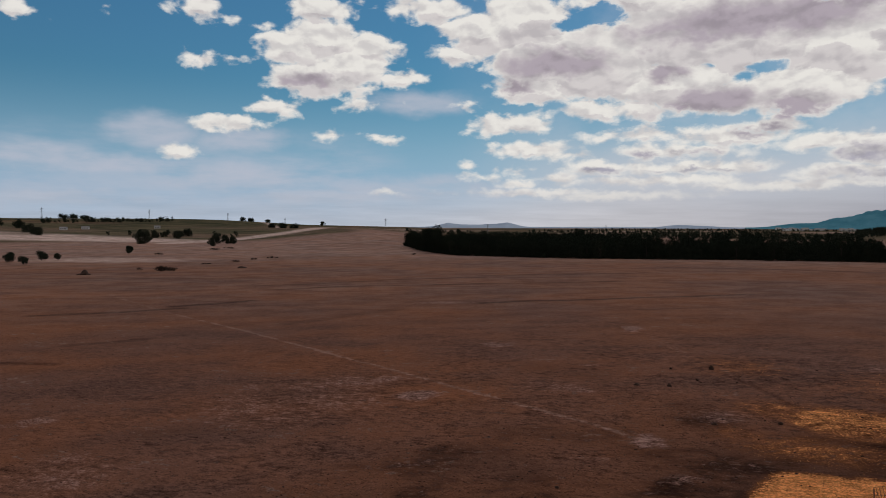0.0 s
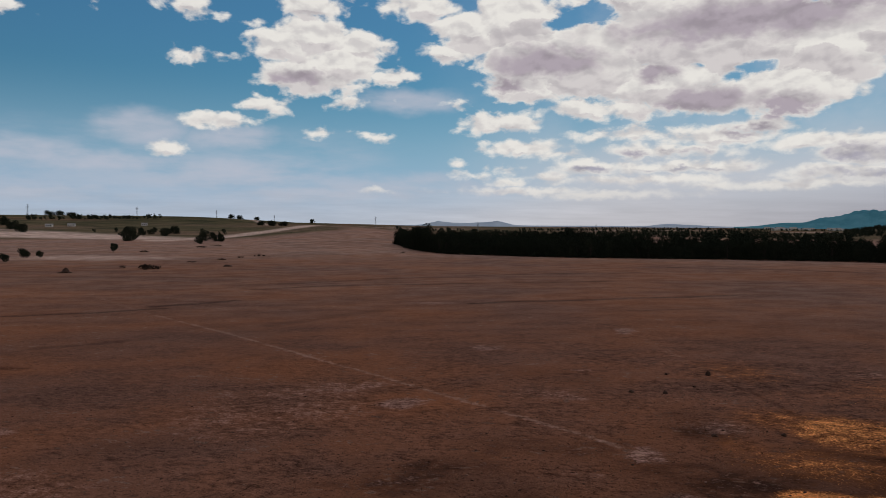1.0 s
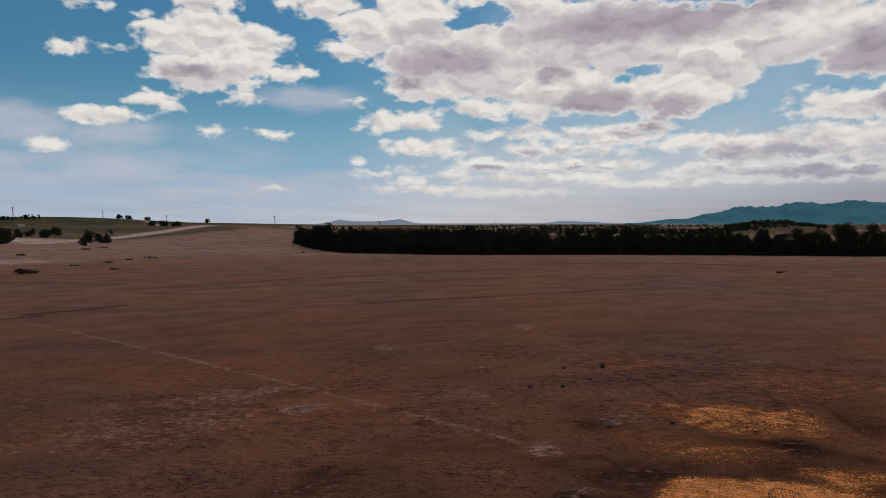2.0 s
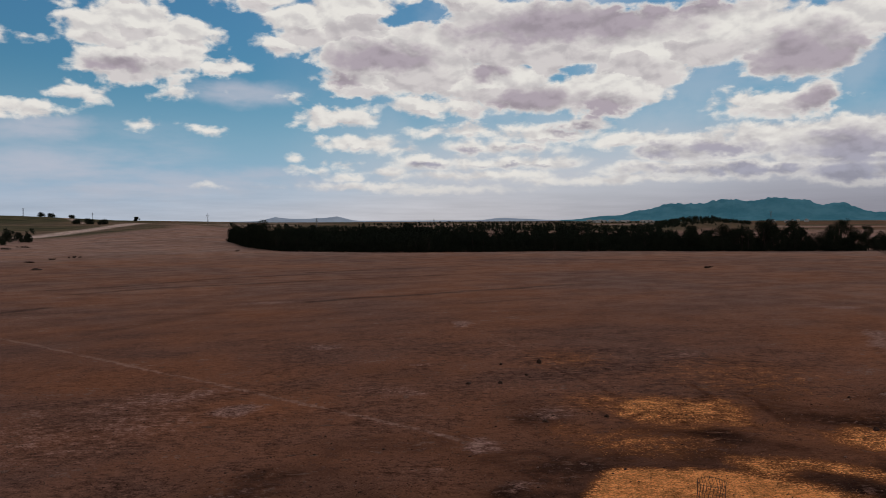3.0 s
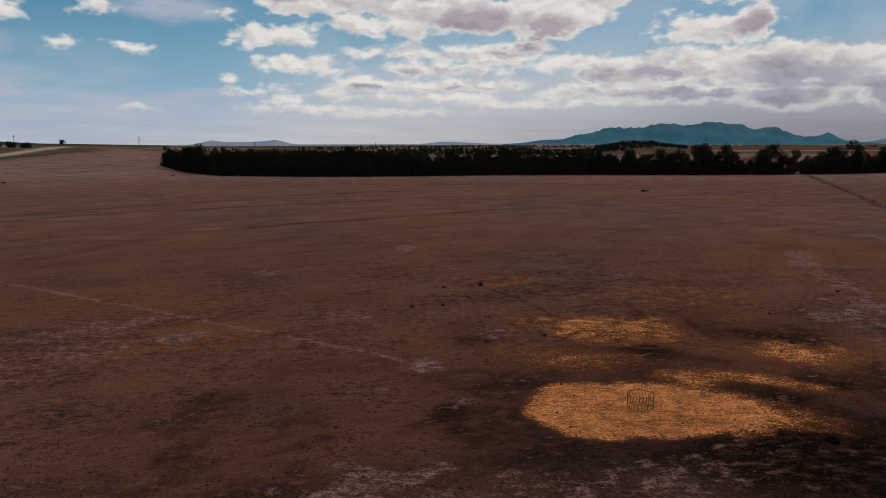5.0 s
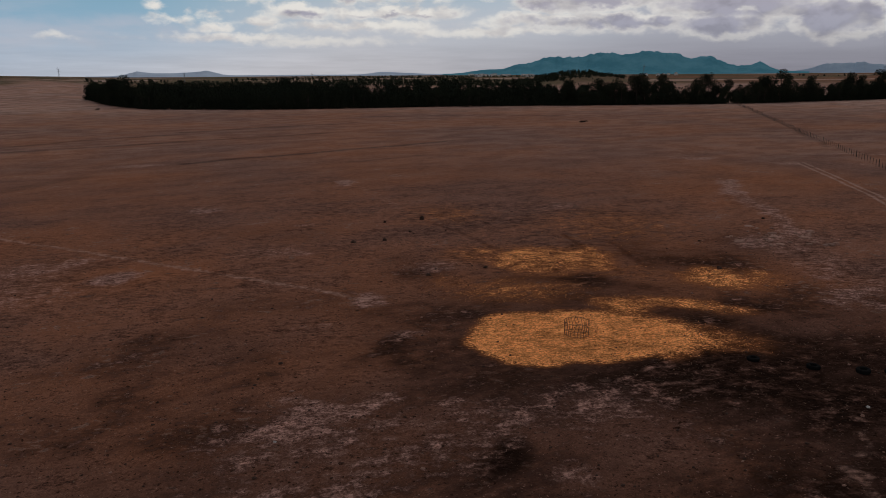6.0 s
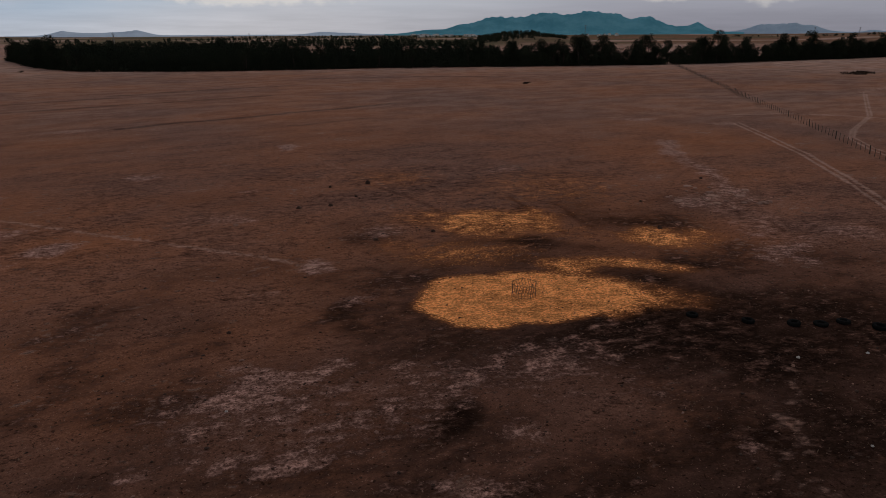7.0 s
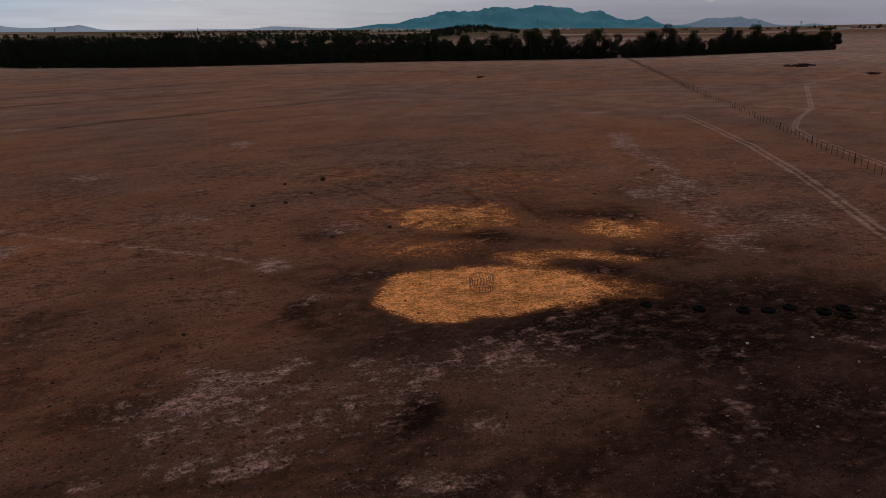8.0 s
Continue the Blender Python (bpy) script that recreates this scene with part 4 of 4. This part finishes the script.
def mound(name, x, y, wide, high, seed, mat, label, category, cone=False):
    """A rough heap or clod, uneven all round."""
    bm = bmesh.new()
    bmesh.ops.create_icosphere(bm, subdivisions=3, radius=1.0)
    for v in bm.verts:
        f = 1 + 0.5 * noise.noise(v.co * 1.7 + Vector((seed * 3.1, 0, 0))) + 0.2 * noise.noise(v.co * 5 + Vector((0, seed, 0)))
        lift = max(v.co.z, -0.25)
        if cone and lift > 0:
            lift = max(0.0, 1 - math.hypot(v.co.x, v.co.y)) * 1.05
        v.co = Vector((v.co.x * wide / 2 * f, v.co.y * wide / 2 * f, lift * high * f))
    for face in bm.faces:
        face.smooth = True
    ob = part(name, bm, mat)
    ob.matrix_basis = pose(x, y, gz(x, y), 0, 0, seed * 57)
    return tagged(ob, label, category)


mound("earth_mound", -94.5, 265, 4.2, 1.7, 1, CLOD, "conical brown earth mound in the field", "mound", True)
mound("earth_mound", -45, 300, 4.0, 0.8, 2, CLOD, "low brown earth mound in the field", "mound", True)
for k, (x, y, w, h) in enumerate([(43.2, 78.7, 1.0, 0.75), (34.1, 70.8, 0.9, 0.32), (30.8, 71.9, 1.2, 0.32), (38.6, 73.2, 0.7, 0.3), (38.6, 80, 0.6, 0.35), (56.0, 43.3, 0.8, 0.45), (37.4, 55.4, 0.8, 0.4), (31.5, 56.2, 0.9, 0.35), (63.5, 52.0, 0.6, 0.25), (80, 56, 0.8, 0.3), (13, 43, 0.5, 0.2)]):
    mound("dung_clod", x, y, w * 0.55, h * 0.62, 10 + k, CLOD, "dark brown clod lying on the dry ground", "clod")


# ---- sheep ring feeder, tyres ----
def ring_feeder(x, y):
    ob = thing("hay_feeder", "empty rusty steel ring feeder standing in straw", "feeder", m=pose(x, y, gz(x, y)))
    sides, r = 8, 0.92

    def corner(k, radius, z):
        a = math.tau * (k + 0.5) / sides
        return Vector((radius * math.cos(a), radius * math.sin(a), z))

    for z, radius in ((0.04, r), (0.42, r), (0.95, r * 1.04)):
        bm = bmesh.new()
        for k in range(sides):
            tube(bm, corner(k, radius, z), corner(k + 1, radius, z), 0.016, 0.016)
        part("rail", bm, RUSTY, ob)
    for k in range(sides):
        for f in (0.0, 0.34, 0.67):
            foot, mid = corner(k, r, 0.0).lerp(corner(k + 1, r, 0.0), f), corner(k, r, 0.42).lerp(corner(k + 1, r, 0.42), f)
            top = corner(k, r * 1.04, 1.0).lerp(corner(k + 1, r * 1.04, 1.0), min(1.0, f + 0.24))
            bm = bmesh.new()
            tube(bm, foot, mid, 0.016, 0.016)
            tube(bm, mid, top, 0.016, 0.016)
            part("bar", bm, RUSTY, ob)
    return ob


ring_feeder(33.0, 37.1)


def tyre(x, y, wide, high, turn, tilt=0.0):
    """An old tyre lying flat: rounded section with a tread, the middle closed by a black disc."""
    bm = bmesh.new()
    around, section = 30, 12
    rings = []
    for i in range(around):
        a = math.tau * i / around
        ring = []
        for j in range(section):
            b = math.tau * j / section
            cut = 0.012 if i % 2 and math.cos(b) > 0.6 else 0.0
            rr = wide / 2 - wide * 0.14 + wide * 0.14 * math.copysign(abs(math.cos(b)) ** 0.6, math.cos(b)) - cut
            zz = high / 2 + high / 2 * math.copysign(abs(math.sin(b)) ** 0.7, math.sin(b))
            ring.append(bm.verts.new((rr * math.cos(a), rr * math.sin(a), zz)))
        rings.append(ring)
    for i in range(around):
        for j in range(section):
            f = bm.faces.new((rings[i][j], rings[(i + 1) % around][j], rings[(i + 1) % around][(j + 1) % section], rings[i][(j + 1) % section]))
            f.smooth = True
    # black disc half way up, standing in for the shade inside
    shade_disc = bm.verts.new((0, 0, high * 0.5))
    for i in range(around):
        bm.faces.new((shade_disc, rings[i][section // 2], rings[(i + 1) % around][section // 2]))
    ob = part("tyre", bm, RUBBER)
    ob.matrix_basis = pose(x, y, gz(x, y) - 0.01, tilt, 0, turn)
    return tagged(ob, "old black rubber tyre trough lying on dark ground", "tyre", "tyres in a row")


for k, (x, y, w) in enumerate([(39.6, 27.4, 0.82), (41.9, 24.7, 0.85), (43.8, 22.6, 0.85), (45.3, 21.6, 0.95), (46.8, 20.9, 0.9), (47.7, 19.0, 1.0), (48.3, 17.7, 1.0), (49.4, 18.5, 0.95)]):
    tyre(x, y, w * 1.0, 0.20 + 0.03 * (k % 3), 37 * k, (0, 3, -4)[k % 3])


# ---- wire fence ----
def wire_fence():
    start, end = Vector((88.0, 24.9)), Vector((347, 267))
    bend = Vector((158, 90.5))
    fence = thing("wire_fence", "long farm fence of dark posts and thin wires", "fence", kind="structure")
    line = []
    for a, b in ((start, bend), (bend, end)):
        n = int((b - a).length / 2.1)
        line += [a.lerp(b, k / n) for k in range(n)]
    rng = np.random.default_rng(9)
    shapes = {}
    for stout in (0, 1):
        bm = bmesh.new()
        r = 0.085 if stout else 0.042
        tube(bm, (0, 0, -0.3), (0, 0, 1.45 if stout else 1.25), r, r * 0.9, 7)
        bmesh.ops.bevel(bm, geom=[e for e in bm.edges if e.verts[0].co.z > 1 and e.verts[1].co.z > 1], offset=0.012, segments=1, affect="EDGES")
        mesh = bpy.data.meshes.new("post")
        bm.to_mesh(mesh)
        bm.free()
        mesh.materials.append(POST_WOOD)
        shapes[stout] = mesh
    for k, p in enumerate(line):
        ob = part("post", shapes[1 if k % 8 == 3 else 0], POST_WOOD, fence)
        ob.matrix_basis = pose(p.x, p.y, gz(p.x, p.y), rng.normal() * 2.0, rng.normal() * 2.0, rng.random() * 360)
    for h in (0.25, 0.5, 0.75, 1.0, 1.18):
        bm = bmesh.new()
        for a, b in zip(line, line[1:]):
            tube(bm, (a.x, a.y, gz(a.x, a.y) + h), (b.x, b.y, gz(b.x, b.y) + h), 0.004, 0.004, 3)
        part("wire", bm, WIRE, fence)


wire_fence()


# ---- far buildings, poles and pylons ----
def house(x, y, long, deep, high, turn):
    ob = thing("farm_building", "white farm building with a grey roof far off", "building", "far buildings", pose(x, y, gz(x, y), 0, 0, turn))
    bm = bmesh.new()
    block(bm, -long / 2, -deep / 2, -1, long / 2, deep / 2, high)
    part("wall", bm, PLASTER, ob)
    bm = bmesh.new()
    lip, rise = 0.4, deep * 0.22
    ends = [[bm.verts.new((sx * (long / 2 + lip), sy * (deep / 2 + lip), high)) for sy in (-1, 1)] + [bm.verts.new((sx * (long / 2 + lip), 0, high + rise))] for sx in (-1, 1)]
    (a, b, c), (d, e, f) = ends
    for face in ((a, b, c), (d, f, e), (a, c, f, d), (b, e, f, c), (a, d, e, b)):
        bm.faces.new(face)
    part("roof", bm, ROOF, ob)
    for k in range(3):
        bm = bmesh.new()
        cx = long * (k - 1) * 0.3
        block(bm, cx - 0.7, -deep / 2 - 0.06, 1.0, cx + 0.7, -deep / 2 + 0.02, min(high - 0.4, 2.4))
        window = part("window", bm, PLASTER, ob)
        bm = bmesh.new()
        block(bm, cx - 0.58, -deep / 2 - 0.085, 1.12, cx + 0.58, -deep / 2 - 0.065, min(high - 0.52, 2.28))
        part("pane", bm, DARK_PANE, window, "dark glass pane")


rng_far = random.Random(4)
for a, r in ((-20.6, 1010), (-19.2, 1020), (-14.4, 1040), (66.6, 1500), (67.0, 1480), (68.1, 1500), (68.6, 1520)):
    house(*at_bearing(a, r), rng_far.uniform(7, 11), 6, 2.5, -a + rng_far.uniform(-20, 20))
for k in range(26):
    house(*at_bearing(rng_far.uniform(32.5, 37.5), rng_far.uniform(2600, 3700)), rng_far.uniform(10, 24), 10, rng_far.uniform(4, 8), rng_far.uniform(-60, 20))
for k in range(7):
    house(*at_bearing(rng_far.uniform(43.5, 48.5), rng_far.uniform(2600, 3800)), rng_far.uniform(8, 14), 8, rng_far.uniform(4, 8), rng_far.uniform(-60, 20))


def pylon(x, y, high, turn):
    """A lattice mast with three cross-arms."""
    ob = thing("power_pylon", "grey steel lattice power pylon far off", "pylon", "pylons", pose(x, y, gz(x, y), 0, 0, turn))
    w = high * 0.06

    def at(z, sx, sy):
        f = 1 - 0.86 * z / high
        return Vector((sx * w * f, sy * w * f, z))

    bm = bmesh.new()
    corners = [(-1, -1), (1, -1), (1, 1), (-1, 1)]
    for sx, sy in corners:
        tube(bm, at(0, sx, sy), at(high, sx, sy), 0.13, 0.09, 4)
    for k in range(7):
        z0, z1 = high * k / 7, high * (k + 1) / 7
        for (a, b), (c, d) in zip(corners, corners[1:] + corners[:1]):
            tube(bm, at(z0, a, b), at(z1, c, d), 0.05, 0.05, 4)
    part("mast", bm, PYLON_STEEL, ob)
    for z in (0.68, 0.80, 0.92):
        bm = bmesh.new()
        reach = high * 0.15
        tube(bm, (-reach, 0, high * z), (reach, 0, high * z), 0.14, 0.14, 4)
        tube(bm, (-reach, 0, high * z), (0, 0, high * (z + 0.05)), 0.10, 0.10, 4)
        tube(bm, (reach, 0, high * z), (0, 0, high * (z + 0.05)), 0.10, 0.10, 4)
        part("cross_arm", bm, PYLON_STEEL, ob)


for a, r, h in ((2.9, 1700, 26), (11.1, 1450, 20), (-21.9, 1700, 24), (-14.9, 1700, 22), (-9.3, 1700, 18), (-5.0, 1700, 14), (45.8, 2400, 38), (61.5, 2000, 24), (64.2, 1900, 20), (20.4, 2300, 18)):
    pylon(*at_bearing(a, r), h, -a + 30)


def far_woods():
    """Hedges, shelter belts and woods of the plain, beyond the plantation."""
    rng = np.random.default_rng(77)
    protos = [leaf_cloud(np.random.default_rng(330 + k), crown_blobs(np.random.default_rng(230 + k), 9.0, 9.0, 0.15, 8), 46, 1.6) for k in range(5)]
    vs, fs, base = [], [], 0
    belts = [(8, 820, 20, 900, 80), (16, 1000, 34, 1050, 130), (30, 900, 38, 960, 60), (20, 1250, 40, 1300, 90), (10.5, 1150, 15.5, 1250, 46), (14, 1900, 24, 1950, 60), (22, 1500, 33, 1700, 90), (37.6, 1450, 44.4, 1480, 150), (38.0, 1370, 43.0, 1390, 80), (37.0, 1280, 42.0, 1300, 60), (36.0, 1180, 40.0, 1220, 50), (24, 2300, 40, 2500, 110), (18, 2800, 34, 3000, 90), (56, 2300, 66, 2350, 40), (65.5, 1450, 66.4, 1460, 14), (67.6, 1500, 69, 1520, 12), (-18, 900, -8.5, 830, 9), (-22, 1180, -13, 1250, 46), (4, 1500, 10, 1600, 20)]
    for a0, r0, a1, r1, count in belts:
        for k in range(int(count * (1.6 if a0 < 29 else 1.0))):
            f = rng.random()
            x, y = at_bearing(a0 + f * (a1 - a0), r0 + f * (r1 - r0) + rng.normal() * 12)
            v, q = protos[int(rng.integers(5))]
            s = 0.35 + 0.6 * rng.random()
            vs.append(v * s + np.array((x, y, gz(x, y))))
            fs.append(q + base)
            base += len(v)
    ob = part("far_woods", mesh_of("far_woods", np.concatenate(vs), np.concatenate(fs), SCRUB_LEAF), SCRUB_LEAF)
    tagged(ob, "dark hedges and tree belts of the far plain", "woodland", kind="stuff")


far_woods()


# ---- litter on the ground ----
def litter(name, count, box, keep, size, mat, label, category, seed, blade=0.09, lift=0.03, steep=0.35):
    """Loose stalks or tufts scattered where keep() allows."""
    rng = np.random.default_rng(seed)
    x, y = rng.uniform(box[0], box[2], count), rng.uniform(box[1], box[3], count)
    ok = rng.random(count) < keep(x, y)
    x, y = x[ok], y[ok]
    n = len(x)
    a = rng.random(n) * math.tau
    s = size * (0.5 + rng.random(n))
    u = np.column_stack((np.cos(a), np.sin(a), rng.normal(size=n) * steep)) * s[:, None]
    v = np.column_stack((-np.sin(a), np.cos(a), rng.normal(size=n) * 0.6)) * (s * blade)[:, None]
    c = np.column_stack((x, y, ground_z(x, y) + lift + np.abs(u[:, 2]) * 0.8))
    verts = np.stack((c - u - v, c + u - v, c + u + v, c - u + v), 1).reshape(-1, 3)
    ob = part(name, mesh_of(name, verts, np.arange(n * 4).reshape(-1, 4), mat), mat)
    return tagged(ob, label, category, kind="stuff")


litter("straw_litter", 260000, (18, 24, 66, 92), lambda x, y: np.clip(straw_mask(x, y) * 1.1 - 0.05, 0.0, 0.9) * (0.22 + 0.78 * (np.hypot(x - 32, y - 37) < 13)), 0.055, STRAW, "loose yellow straw strewn round the feeder", "straw", 1, 0.11)
litter("dead_grass_tufts", 30000, (-20, 12, 70, 80), lambda x, y: np.clip(2.4 * fbm(x / 7, y / 7, 91) - 0.8, 0, 1), 0.045, TUFT, "short dead grass and stubble on the soil", "grass", 2, 0.35, 0.02, 0.5)


def pebbles(name, count, box, keep, low, high, mat, label, category, seed):
    rng = np.random.default_rng(seed)
    bm = bmesh.new()
    bmesh.ops.create_icosphere(bm, subdivisions=1, radius=1.0)
    v0 = np.array([v.co[:] for v in bm.verts])
    f0 = np.array([[v.index for v in f.verts] for f in bm.faces])
    bm.free()
    x, y = rng.uniform(box[0], box[2], count), rng.uniform(box[1], box[3], count)
    ok = rng.random(count) < keep(x, y)
    vs, fs = [], []
    for k, (px, py) in enumerate(zip(x[ok], y[ok])):
        s = low + (high - low) * rng.random() ** 3
        v = v0 * (1 + 0.25 * rng.normal(size=(len(v0), 1))) * s * np.array((1.2, 0.9, 0.6))
        vs.append(v + np.array((px, py, gz(px, py) + s * 0.25)))
        fs.append(f0 + k * len(v0))
    ob = part(name, mesh_of(name, np.concatenate(vs), np.concatenate(fs), mat), mat)
    tagged(ob, label, category, kind="stuff")


pebbles("loose_stones", 1500, (-12, 12, 75, 80), lambda x, y: 0.1 + 0.5 * fbm(x / 6, y / 6, 95), 0.03, 0.12, STONE, "small pale stones scattered over the field", "stones", 3)
pebbles("soil_clods", 5200, (-15, 10, 70, 80), lambda x, y: (0.1 + 0.7 * fbm(x / 5, y / 5, 96)) * (1 - 0.75 * ss(35, 60, np.hypot(x, y))), 0.025, 0.11, CLOD, "dark crumbs of soil and dung on the ground", "clods", 4)
for k, (x, y, w) in enumerate([(39.2, 19.7, 0.21), (43.1, 17.6, 0.2), (33.0, 12.6, 0.15), (9.5, 33.2, 0.16)]):
    mound("white_stone", x, y, w, w * 0.45, 80 + k, PALE_STONE, "small white stone lying on the dark soil", "stone")["group"] = "white stones"
for k in range(34):
    r = random.Random(500 + k)
    x, y = 71 + r.gauss(0, 3.0), 49 + r.gauss(0, 2.4)
    mound("stone", x, y, r.uniform(0.25, 1.1), r.uniform(0.08, 0.22), 40 + k, STONE, "flat pale stone lying in bare soil", "stone")["group"] = "pale stones"
